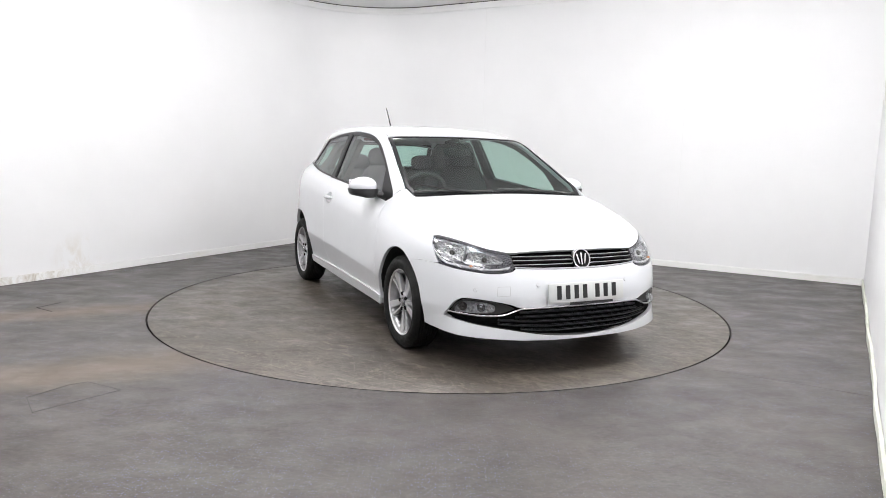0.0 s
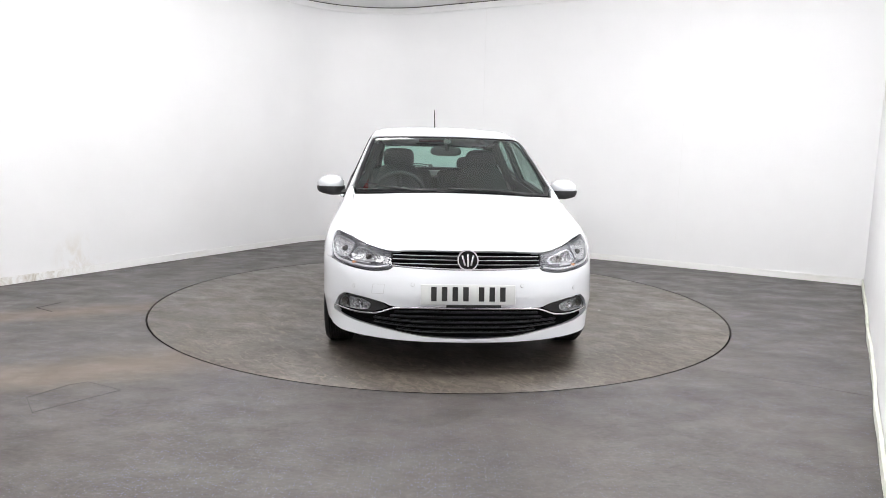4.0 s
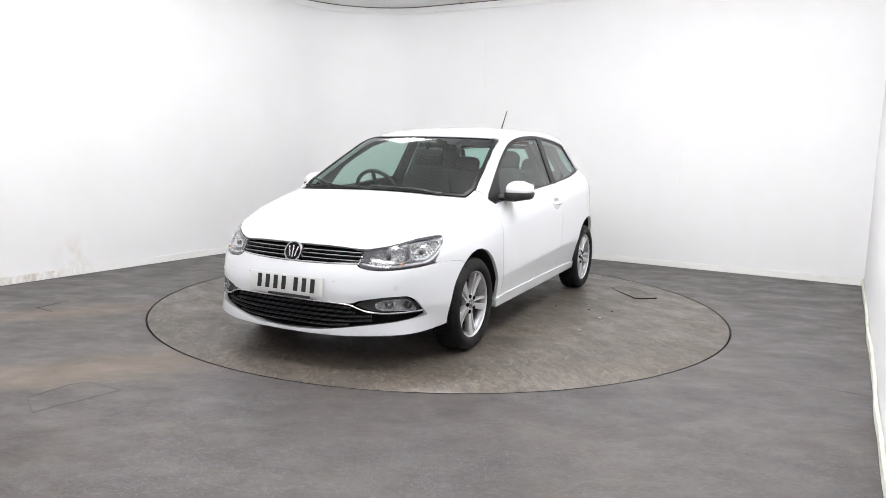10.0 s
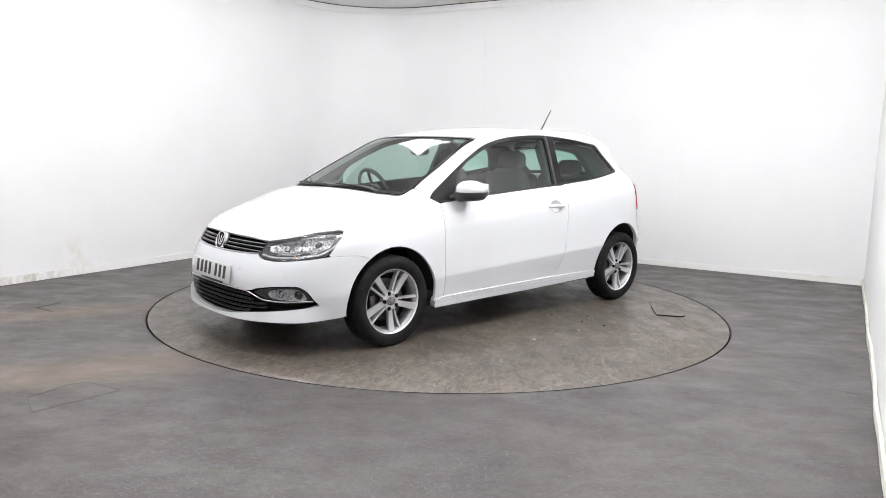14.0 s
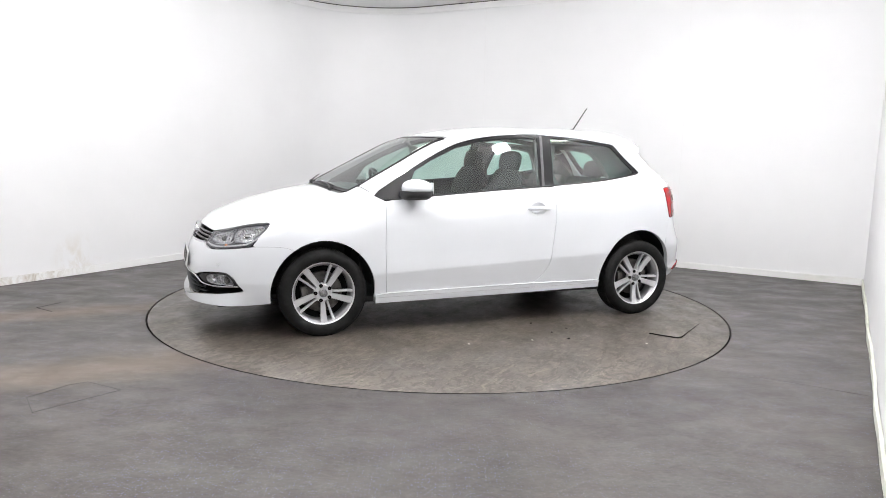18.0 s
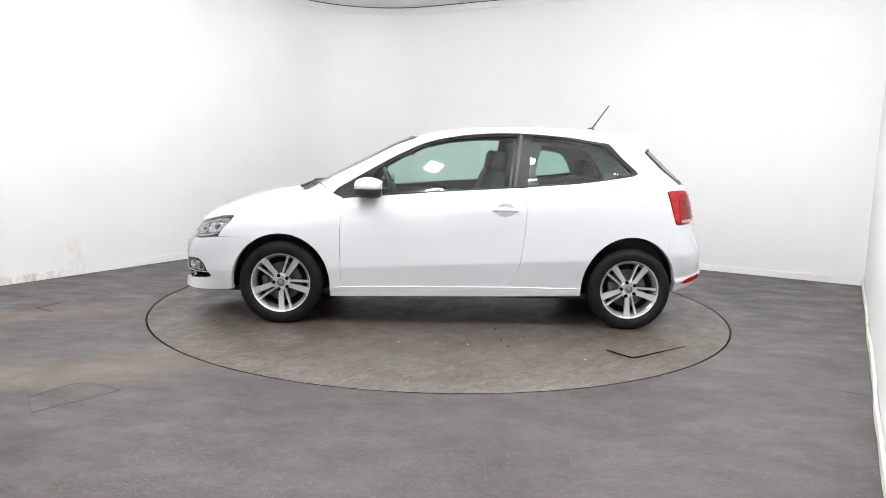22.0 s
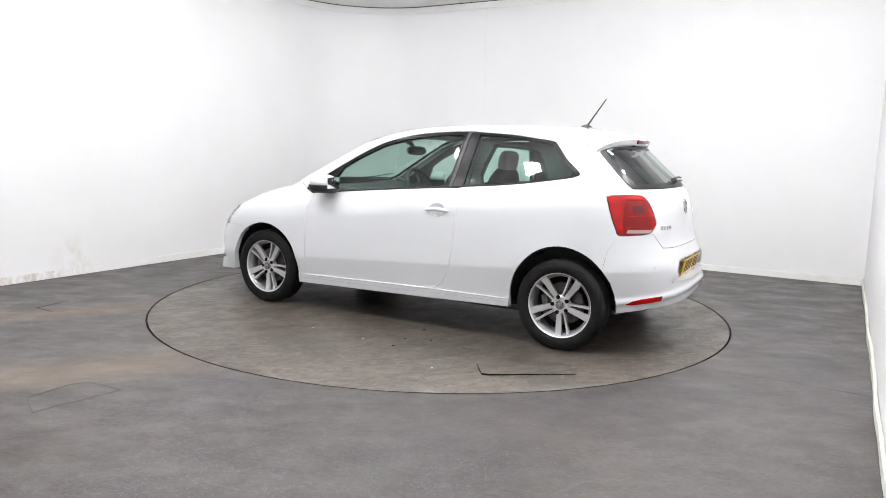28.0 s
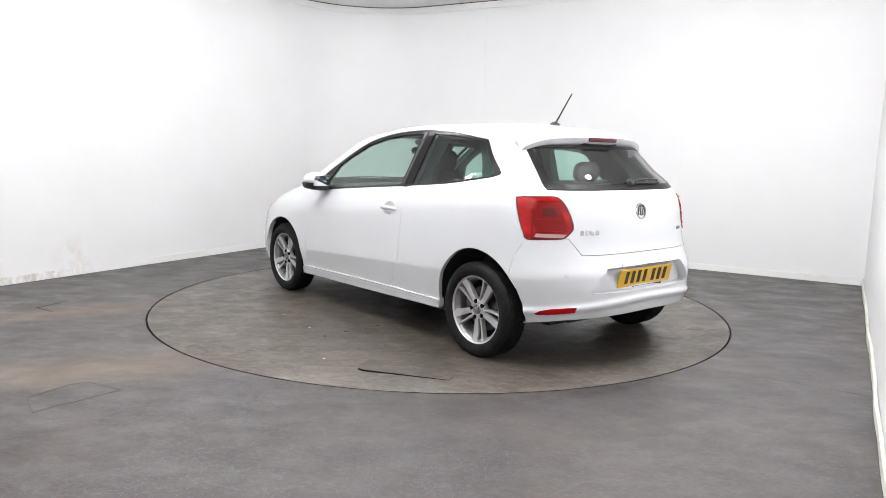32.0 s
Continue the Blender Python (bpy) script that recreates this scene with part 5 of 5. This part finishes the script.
def build_sill_lines():
    """A flat line along each sill, its grey standing for a groove's shade."""
    both("sill_groove_shade", "side", [(0.860, 0.244), (0.860, 0.247), (-0.885, 0.271), (-0.885, 0.268)], LINE, car, "fine flat line for the groove's shade along the sill", off=0.0128, depth=0.001, cell=(0.1, 0.02))


def build_mirrors():
    bm = bmesh.new()
    for v in blob(bm, (0, 0, 0), (0.106, 0.095, 0.062), 2.25, 32, 20):
        # tapers outwards and to the rear, cut flat where the glass sits
        out = max(0, v.co.y) / 0.095
        rear = max(0, -v.co.x) / 0.110
        v.co.z *= (1 - 0.25 * out * out) * (1 - 0.15 * rear)
        v.co.x *= 1 - 0.10 * out
        v.co.x = max(v.co.x, -0.088)
        if v.co.z < -0.018:
            v.co.z = -0.018 + 0.15 * (v.co.z + 0.018)
    bmesh.ops.translate(bm, vec=(0.602, 0.858, 0.984), verts=bm.verts)
    # black lower shell with a flat top, and the arm to the door
    base = bmesh.new()
    rings = []
    for z, k in ((0.905, 0.05), (0.905, 0.74), (0.911, 0.88), (0.924, 0.98), (0.944, 1.03), (0.967, 1.03), (0.967, 0.05)):
        ring = []
        for i in range(28):
            c, q = math.cos(math.tau * i / 28), math.sin(math.tau * i / 28)
            e = (abs(c) ** 2.6 + abs(q) ** 2.6) ** (-1 / 2.6)
            out = max(0, q * e)
            ring.append(base.verts.new((0.604 + max(c * e * 0.107 * (1 - 0.10 * out), -0.090) * k, 0.856 + q * e * 0.098 * k, z + 0.014 * out * (z < 0.955))))
        rings.append(ring)
    for p, q in zip(rings, rings[1:]):
        for i in range(28):
            base.faces.new((p[i], p[(i + 1) % 28], q[(i + 1) % 28], q[i]))
    base.faces.new(rings[0])
    base.faces.new(rings[-1])
    tube(base, [(0.655, 0.695, 0.922), (0.652, 0.75, 0.928), (0.63, 0.82, 0.934)], [0.050, 0.040, 0.032], 12, True, 0.5)
    a, b = mirrored("mirror_base", base, BLACK, car, "black mirror foot")
    c, d = mirrored("mirror_shell", bm, PAINT, (a, b), "white mirror shell")
    glass_bm = box(bmesh.new(), (0.006, 0.140, 0.082), pose(0.5125, 0.858, 0.984), 0.002)
    mirrored("mirror_pane", glass_bm, MIRROR, (a, b), "mirror glass")
    # door handles: a shallow dish and the grip over it
    dish = bmesh.new()
    P = on_skin("side", [(-0.345 + 0.064 * math.cos(t), 0.838 + 0.045 * math.sin(t)) for t in (math.tau * k / 24 for k in range(24))], 0.0012)
    q = on_skin("side", [(-0.345 + 0.045 * math.cos(t), 0.834 + 0.030 * math.sin(t)) for t in (math.tau * k / 24 for k in range(24))], -0.024)
    va = [dish.verts.new(p) for p in P]
    vb = [dish.verts.new(p) for p in q]
    for k in range(24):
        dish.faces.new((va[k], va[(k + 1) % 24], vb[(k + 1) % 24], vb[k]))
    dish.faces.new(vb)
    bmesh.ops.recalc_face_normals(dish, faces=dish.faces)
    mirrored("handle_dish", dish, PAINT, doors, "", 60)
    pts = [Vector(p) for p in on_skin("side", [(-0.258, 0.836), (-0.27, 0.838), (-0.30, 0.841), (-0.345, 0.842), (-0.39, 0.840), (-0.425, 0.837), (-0.437, 0.835)], 0.0)]
    offs = [0.001, 0.008, 0.016, 0.019, 0.017, 0.010, 0.001]
    bm = tube(bmesh.new(), [p + Vector((0, o, 0)) for p, o in zip(pts, offs)], [0.008, 0.012, 0.015, 0.016, 0.015, 0.012, 0.008], 10)
    mirrored("door_handle", bm, PAINT, doors, "white door handle")
    # aerial
    foot = (-1.095, 0.0, roof_z(-1.095, 0) - 0.002)
    bm = lathe(bmesh.new(), [(0.001, 0.022), (0.012, 0.018), (0.024, 0.006), (0.028, 0.0)], 16, Matrix.Translation(foot) @ Matrix.Diagonal((1.7, 1, 1, 1)))
    aerial = part("aerial_foot", bm, BLACK, car, "black aerial foot on the roof")
    part("aerial_rod", tube(bmesh.new(), [(-1.105, 0, foot[2] + 0.015), (-1.16, 0, foot[2] + 0.095), (-1.232, 0, foot[2] + 0.198)], [0.0065, 0.005, 0.0042], 8), BLACK, aerial)


# barrel repeats the spokes' alloy, darkened for the shade inside the wheel
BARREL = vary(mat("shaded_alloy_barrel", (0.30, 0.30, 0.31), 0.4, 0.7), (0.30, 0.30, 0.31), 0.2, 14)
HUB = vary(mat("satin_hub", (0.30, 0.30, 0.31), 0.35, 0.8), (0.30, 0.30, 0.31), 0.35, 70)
WHEEL_R, RIM_R = 0.291, 0.207


def build_wheels():
    """One wheel, its axis along y and its face to +y; then the other three on the same meshes."""
    turn = Matrix(((1, 0, 0, 0), (0, 0, 1, 0), (0, -1, 0, 0), (0, 0, 0, 1)))  # z of the lathe to +y
    tyre = [(RIM_R - 0.004, 0.070), (RIM_R + 0.006, 0.082), (RIM_R + 0.022, 0.090), (RIM_R + 0.045, 0.0925), (RIM_R + 0.062, 0.088), (WHEEL_R - 0.010, 0.078), (WHEEL_R - 0.003, 0.068)]
    for k in range(9):
        z = 0.060 - 0.015 * k
        tyre += [(WHEEL_R, z + 0.0035), (WHEEL_R, z - 0.0065), (WHEEL_R - 0.006, z - 0.0072), (WHEEL_R - 0.006, z - 0.0108)] if k < 8 else [(WHEEL_R, z)]
    tyre += [(WHEEL_R - 0.010, -0.078), (RIM_R + 0.045, -0.0925), (RIM_R - 0.004, -0.075)]
    meshes = {}
    tyre_bm = lathe(bmesh.new(), tyre, 150, turn)
    # tread blocks: cross cuts round the shoulder
    for v in tyre_bm.verts:
        r = math.hypot(v.co.x, v.co.z)
        slot = round(math.atan2(v.co.z, v.co.x) / math.tau * 150) % 3
        if WHEEL_R - 0.014 < r < WHEEL_R - 0.002 and abs(v.co.y) > 0.05 and slot == 0:
            v.co.x *= 1 - 0.003 / r
            v.co.z *= 1 - 0.003 / r
    meshes["tyre"] = (tyre_bm, RUBBER, "black road tyre, dusty on the tread", 30)
    # barrel and lip
    bm = lathe(bmesh.new(), [(0.198, -0.075), (0.185, -0.06), (0.178, 0.02), (0.186, 0.055), (0.196, 0.066), (0.2005, 0.0695)], 64, turn)
    barrel = bm
    meshes["rim_lip"] = (lathe(bmesh.new(), [(0.1995, 0.0680), (0.2010, 0.0720), (0.2045, 0.0755), (0.2085, 0.077), (0.2095, 0.070), (0.2035, 0.064)], 64, turn), SILVER, "bright rim lip", 35)
    # five pairs of tapering spokes
    spokes = bmesh.new()
    for k in range(5):
        a0 = 90 + 72 * k
        for stations in (((0.040, 0.016, 0.056, -0.011), (0.075, 0.0185, 0.056, -0.0155), (0.115, 0.0205, 0.057, -0.0205), (0.155, 0.0225, 0.061, -0.0255), (0.186, 0.0245, 0.067, -0.0285), (0.2035, 0.027, 0.069, -0.030)),
                         ((0.040, 0.0085, 0.054, 0.015), (0.075, 0.0085, 0.053, 0.0205), (0.115, 0.0088, 0.054, 0.0255), (0.155, 0.0094, 0.058, 0.0315), (0.186, 0.0105, 0.065, 0.036), (0.2035, 0.012, 0.068, 0.0385))):
            prof = []
            for r, half, zc, c in stations:
                prof.append([spokes.verts.new(turn @ pose(0, 0, 0, 0, 0, a0) @ Vector(p)) for p in ((r, c - half, zc - 0.012), (r, c - half + 0.003, zc), (r, c + half - 0.003, zc), (r, c + half, zc - 0.012), (r, c + half * 0.6, zc - 0.034), (r, c - half * 0.6, zc - 0.034))])
            for p, q in zip(prof, prof[1:]):
                for i in range(6):
                    spokes.faces.new((p[i], p[(i + 1) % 6], q[(i + 1) % 6], q[i]))
            spokes.faces.new(prof[0])
            spokes.faces.new(prof[-1][::-1])
    lathe(spokes, [(0.001, 0.052), (0.030, 0.055), (0.052, 0.058), (0.062, 0.052), (0.064, 0.02)], 40, turn)
    bmesh.ops.recalc_face_normals(spokes, faces=spokes.faces)
    meshes["spokes"] = (spokes, SILVER, "silver five twin-spoke alloy", 35)
    bm = lathe(bmesh.new(), [(0.001, 0.068), (0.022, 0.067), (0.028, 0.063), (0.030, 0.05)], 24, turn)
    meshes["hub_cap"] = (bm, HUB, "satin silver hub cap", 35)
    bm = lathe(bmesh.new(), [(0.020, 0.066), (0.0215, 0.070), (0.0245, 0.070), (0.026, 0.065)], 24, turn)
    meshes["hub_ring"] = (bm, CHROME, "", 35)
    bm = lathe(bmesh.new(), [(0.03, 0.0), (0.135, 0.0), (0.138, -0.004), (0.138, -0.02), (0.03, -0.02)], 40, turn)
    meshes["brake_disc"] = (bm, DARK_METAL, "dark steel brake disc", 35)
    bm = lathe(bmesh.new(), [(0.001, -0.03), (0.19, -0.03), (0.19, -0.07)], 40, turn)
    meshes["back_plate"] = (bm, GAP, "", 35)
    bm = bmesh.new()
    box(bm, (0.045, 0.06, 0.13), pose(0, 0, 0) @ turn @ pose(0.115, 0.0, -0.005) @ turn.inverted(), 0.01)
    meshes["brake_caliper"] = (bm, DARK_METAL, "", 35)
    # raised near-black disc, its colour holding the shade of a bolt's recess
    bolt_hole = lathe(bmesh.new(), [(0.001, 0.0632), (0.0110, 0.0632), (0.0128, 0.061), (0.0128, 0.05)], 12, turn)
    wheel_mesh = None
    first = {}
    spin = {0: 10, 1: 7, 2: 8, 3: 30}
    k = 0
    for x in (1.222, -1.248):
        for sgn in (1, -1):
            m = pose(x, sgn * 0.737, WHEEL_R - 0.002) @ (pose(0, 0, 0, 0, 0, 180) if sgn < 0 else Matrix.Identity(4)) @ pose(0, 0, 0, 0, spin[k], 0)
            if not first:
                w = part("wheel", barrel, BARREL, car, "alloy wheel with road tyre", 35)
                first["wheel"] = w.data
                for name, (b, mt, lab, sm) in meshes.items():
                    o = part(name, b, mt, w, lab, sm)
                    first[name] = (o.data, lab)
                o = part("bolt_hole", bolt_hole, GAP, w, "", 35)
                first["bolt_hole"] = o.data
                bolts = [o]
                o.matrix_basis = Matrix.Translation((0.051 * math.sin(0.14), 0, 0.051 * math.cos(0.14)))
            else:
                w = new("wheel", first["wheel"])
                w.parent = car
                w["label"] = "alloy wheel with road tyre"
                for name in meshes:
                    o = new(name, first[name][0])
                    o.parent = w
                    if first[name][1]:
                        o["label"] = first[name][1]
                o = new("bolt_hole", first["bolt_hole"])
                o.parent = w
                o.matrix_basis = Matrix.Translation((0.051 * math.sin(0.14), 0, 0.051 * math.cos(0.14)))
            for j in range(1, 5):
                o = new("bolt_hole", first["bolt_hole"])
                o.parent = w
                a = math.tau * j / 5 + 0.14
                o.matrix_basis = Matrix.Translation((0.051 * math.sin(a), 0, 0.051 * math.cos(a)))
            w.matrix_basis = m
            k += 1
    # arch liners
    for x, rz, rx in ((1.222, 0.368, 0.357), (-1.246, 0.394, 0.357)):
        bm = bmesh.new()
        rows = []
        for q in range(0, 181, 8):
            a = radians(q)
            px, pz = x + rx * math.cos(a), 0.285 + rz * math.sin(a)
            edge = float(project("side", [px], [max(pz, 0.2)])[0][1]) - 0.014
            rows.append([bm.verts.new((px, y, pz)) for y in (edge, 0.70, 0.50)] + [bm.verts.new((x, 0.50, 0.285))])
        for p, q in zip(rows, rows[1:]):
            for i in range(3):
                bm.faces.new((p[i], p[i + 1], q[i + 1], q[i])) if i < 2 else bm.faces.new((p[2], p[3], q[2]))
        bmesh.ops.remove_doubles(bm, verts=bm.verts, dist=0.0005)
        bmesh.ops.recalc_face_normals(bm, faces=bm.faces)
        mirrored("arch_liner", bm, BLACK, car, "black wheel-arch liner", 60)


def cushion(bm, size, m, r=0.05):
    box(bm, size, m, r, 4)
    return bm


def build_interior():
    # floor pan and the dark masses under bonnet and boot
    bm = box(bmesh.new(), (2.0, 1.42, 0.05), pose(0.0, 0, 0.215), 0.02)
    box(bm, (0.55, 0.96, 0.05), pose(1.26, 0, 0.215), 0.02)
    box(bm, (0.62, 0.96, 0.05), pose(-1.24, 0, 0.225), 0.02)
    box(bm, (0.36, 1.2, 0.04), pose(1.70, 0, 0.205), 0.015)
    box(bm, (0.20, 1.0, 0.04), pose(-1.62, 0, 0.275), 0.015)
    part("underbody", bm, BLACK, car, "dark underbody")
    # near-black blocks added so that no light shows through the front gaps
    bm = box(bmesh.new(), (0.70, 0.96, 0.40), pose(1.32, 0, 0.45), 0.03)
    box(bm, (0.10, 0.86, 0.40), pose(1.72, 0, 0.44), 0.03)
    box(bm, (0.06, 1.36, 0.62), pose(0.98, 0, 0.56), 0.01)
    part("engine_bay_blocker", bm, GAP, car, "added near-black blocks behind the grille that keep the gaps dark")
    # dashboard
    bm = bmesh.new()
    prof = [(1.06, 0.930), (0.98, 0.938), (0.85, 0.940), (0.72, 0.928), (0.63, 0.900), (0.58, 0.850), (0.585, 0.76), (0.64, 0.66), (0.72, 0.55), (0.98, 0.55)]
    rows = []
    for y in (-0.66, -0.60, -0.45, -0.36, -0.27, -0.1, 0, 0.1, 0.3, 0.5, 0.60, 0.66):
        hood = 0.030 * math.exp(-((y + 0.36) / 0.14) ** 2)
        rows.append([bm.verts.new((x - 0.10 * (abs(y) > 0.62), y, z + (hood if 0.6 < x < 0.9 and z > 0.8 else 0) - (0.02 if abs(y) > 0.62 else 0))) for x, z in prof])
    for p, q in zip(rows, rows[1:]):
        for i in range(len(prof)):
            bm.faces.new((p[i], p[(i + 1) % len(prof)], q[(i + 1) % len(prof)], q[i]))
    bm.faces.new(rows[0])
    bm.faces.new(rows[-1][::-1])
    bmesh.ops.recalc_face_normals(bm, faces=bm.faces)
    part("dashboard", bm, DASH, car, "dark grey dashboard", 50)
    # steering wheel at the car's far side
    m = pose(0.50, -0.36, 0.905, 0, -66, 0)
    bm = bmesh.new()
    ring = [m @ Vector((0.182 * math.cos(a), 0.182 * math.sin(a), 0)) for a in (math.tau * k / 40 for k in range(41))]
    tube(bm, ring, 0.0155, 10, False)
    wheel = part("steering_wheel", bm, BLACK, car, "black steering wheel", 60)
    bm = bmesh.new()
    blob(bm, (0, 0, 0), (0.065, 0.075, 0.03), 3)
    for a in (0, 180, 90 + 180):
        box(bm, (0.13, 0.035, 0.012), pose(0, 0, 0, 0, 0, a) @ pose(0.11, 0, 0), 0.004)
    bmesh.ops.transform(bm, matrix=m, verts=bm.verts)
    part("steering_boss", bm, BLACK, wheel, "", 50)
    part("steering_column", tube(bmesh.new(), [m @ Vector((0, 0, -0.02)), m @ Vector((0, 0, -0.2))], 0.035, 10), BLACK, wheel)
    # seats
    for y in (0.355, -0.355):
        bm = cushion(bmesh.new(), (0.50, 0.47, 0.15), pose(0.10, y, 0.50, 0, -7, 0))
        seat = part("front_seat", bm, FABRIC, car, "dark fabric front seat", 60)
        bm = bmesh.new()
        blob(bm, (0, 0, 0), (0.072, 0.235, 0.34), 4.5, 28, 16)
        for v in bm.verts:
            v.co.y *= 1 - 0.20 * max(0, v.co.z / 0.34) ** 2
        bmesh.ops.transform(bm, matrix=pose(-0.235, y, 0.785, 0, -17, 0), verts=bm.verts)
        part("backrest", bm, FABRIC, seat, "", 60)
        bm = bmesh.new()
        blob(bm, (0, 0, 0), (0.05, 0.132, 0.085), 3.4, 24, 12)
        bmesh.ops.transform(bm, matrix=pose(-0.335, y, 1.165, 0, -10, 0), verts=bm.verts)
        part("headrest", bm, FABRIC, seat, "", 60)
        bm = bmesh.new()
        for s in (-0.06, 0.06):
            tube(bm, [(-0.31, y + s, 1.05), (-0.33, y + s, 1.14)], 0.006, 8)
        part("headrest_post", bm, CHROME, seat, "bright headrest posts")
    bm = cushion(bmesh.new(), (0.48, 1.20, 0.16), pose(-0.72, 0, 0.50, 0, -6, 0))
    bench = part("rear_bench", bm, FABRIC, car, "dark fabric rear bench", 60)
    bm = bmesh.new()
    for y, w in ((0.33, 0.60), (-0.33, 0.60)):
        cushion(bm, (0.13, w, 0.52), pose(-1.02, y, 0.80, 0, -18, 0))
    part("backrest", bm, FABRIC, bench, "", 60)
    for y in (0.34, -0.34):
        bm = bmesh.new()
        blob(bm, (0, 0, 0), (0.045, 0.120, 0.070), 3.2, 24, 12)
        bmesh.ops.transform(bm, matrix=pose(-1.11, y, 1.115, 0, -8, 0), verts=bm.verts)
        part("headrest", bm, FABRIC, bench, "", 60)
    # parcel shelf
    bm = box(bmesh.new(), (0.46, 1.12, 0.02), pose(-1.36, 0, 0.975), 0.006)
    part("parcel_shelf", bm, DASH, car, "dark parcel shelf")
    bm = box(bmesh.new(), (0.02, 1.0, 0.62), pose(-1.66, 0, 0.66), 0.005)
    part("boot_lining", bm, GAP, car, "dark boot lining")
    # linings of doors, quarters and roof
    low = [q for q in DLO_LOW if -1.2 < q[0] < 0.79]
    trim = [(0.78, 0.30), (-0.85, 0.30), (-0.92, 0.55), (-1.2, 0.72), (-1.45, 0.72)] + [(-1.45, 1.0)] + [(x, z + 0.010) for x, z in low[::-1]]
    both("door_lining", "side", trim, DASH, car, "dark door and quarter lining", off=-0.055, depth=0.0, cell=(0.1, 0.08))
    both("rear_pillar_lining", "side", [(-1.12, 1.30), (-1.33, 1.12), (-1.5, 1.0), (-1.55, 1.05), (-1.36, 1.26), (-1.25, 1.32)], DASH, car, "grey rear pillar lining", off=-0.03, depth=0.0, cell=(0.06, 0.06))
    both("window_lining", "side", keyhole(keyhole(shrink(DLO, -0.026, "side"), PANE_F), PANE_Q), DASH, car, "dark lining round the windows", off=-0.026, depth=0.0, cell=(0.08, 0.08))
    both("quarter_lining", "side", keyhole([(-0.46, 0.96), (-0.46, 1.375), (-1.16, 1.345), (-1.50, 1.12), (-1.52, 0.99)], soft([(-0.60, 1.055), (-0.62, 1.30), (-0.66, 1.325), (-0.92, 1.300), (-0.99, 1.25), (-1.05, 1.14), (-1.03, 1.085)], 3, True)), DASH, car, "dark inner trim round the quarter window", off=-0.085, depth=0.05, cell=(0.08, 0.08))
    both("pillar_lining", "side", [(-0.37, 1.0), (-0.53, 1.0), (-0.545, 1.36), (-0.42, 1.36)], GREY, car, "grey middle pillar lining", off=-0.028, depth=0.01, cell=(0.06, 0.06))
    half = [(x - 0.02, y - 0.015) for x, y in ROOF_EDGE]
    outline = [(0.32, 0)] + half + [(-1.32, 0)] + [(x, -y) for x, y in half][::-1]
    panel("headlining", "top", outline, LINING, car, "pale grey headlining", off=-0.028, depth=0.0, cell=(0.08, 0.08))
    # inner mirror and its stalk, a pale sticker in the windscreen's corner
    bm = bmesh.new()
    blob(bm, (0, 0, 0), (0.022, 0.118, 0.036), 3.2, 24, 10)
    bmesh.ops.transform(bm, matrix=pose(0.335, -0.005, 1.232, 0, 8, -6), verts=bm.verts)
    im = part("inner_mirror", bm, BLACK, car, "black inner mirror", 60)
    part("mirror_stalk", tube(bmesh.new(), [(0.345, 0, 1.24), (0.385, 0, 1.285), (0.41, 0, 1.31)], [0.014, 0.018, 0.03], 10), BLACK, im)
    panel("sticker", "top", [(0.293, -0.535), (0.306, -0.44), (0.330, -0.44), (0.318, -0.535)], PALE, car, "small pale windscreen sticker", off=-0.016, depth=0.001, cell=(0.05, 0.05))


build_glazing()
build_spoiler()
build_front()
build_plate(Vector(on_skin("front", [(0, 0.462)])[0]) + Vector((0.004, 0, 0)), 0, -8, PLATE_W, "white front number plate")
build_rear()
build_sill_lines()
build_mirrors()
build_wheels()
build_interior()
# turn of the deck at times from start to end, in degrees
TURNS = [(0.0, 0.0), (2.0, -10.44), (3.5, -18.16), (5.5, -28.68), (7.0, -36.49), (8.5, -44.39), (10.0, -52.13), (11.5, -59.93), (13.0, -67.72), (14.5, -75.67),
         (16.5, -86.13), (18.0, -93.82), (19.5, -101.54), (21.0, -109.18), (22.5, -116.61), (24.0, -124.25), (25.5, -131.85), (27.5, -142.22), (29.0, -150.04),
         (30.5, -157.89), (32.0, -165.71)]


def motions():
    walk(turntable, [(t, pose(0, 0, 0, 0, 0, a)) for t, a in TURNS])
    walk(car, [(t, pose(0, 0, 0, 0, 0, a) @ PARKED) for t, a in TURNS])


motions()
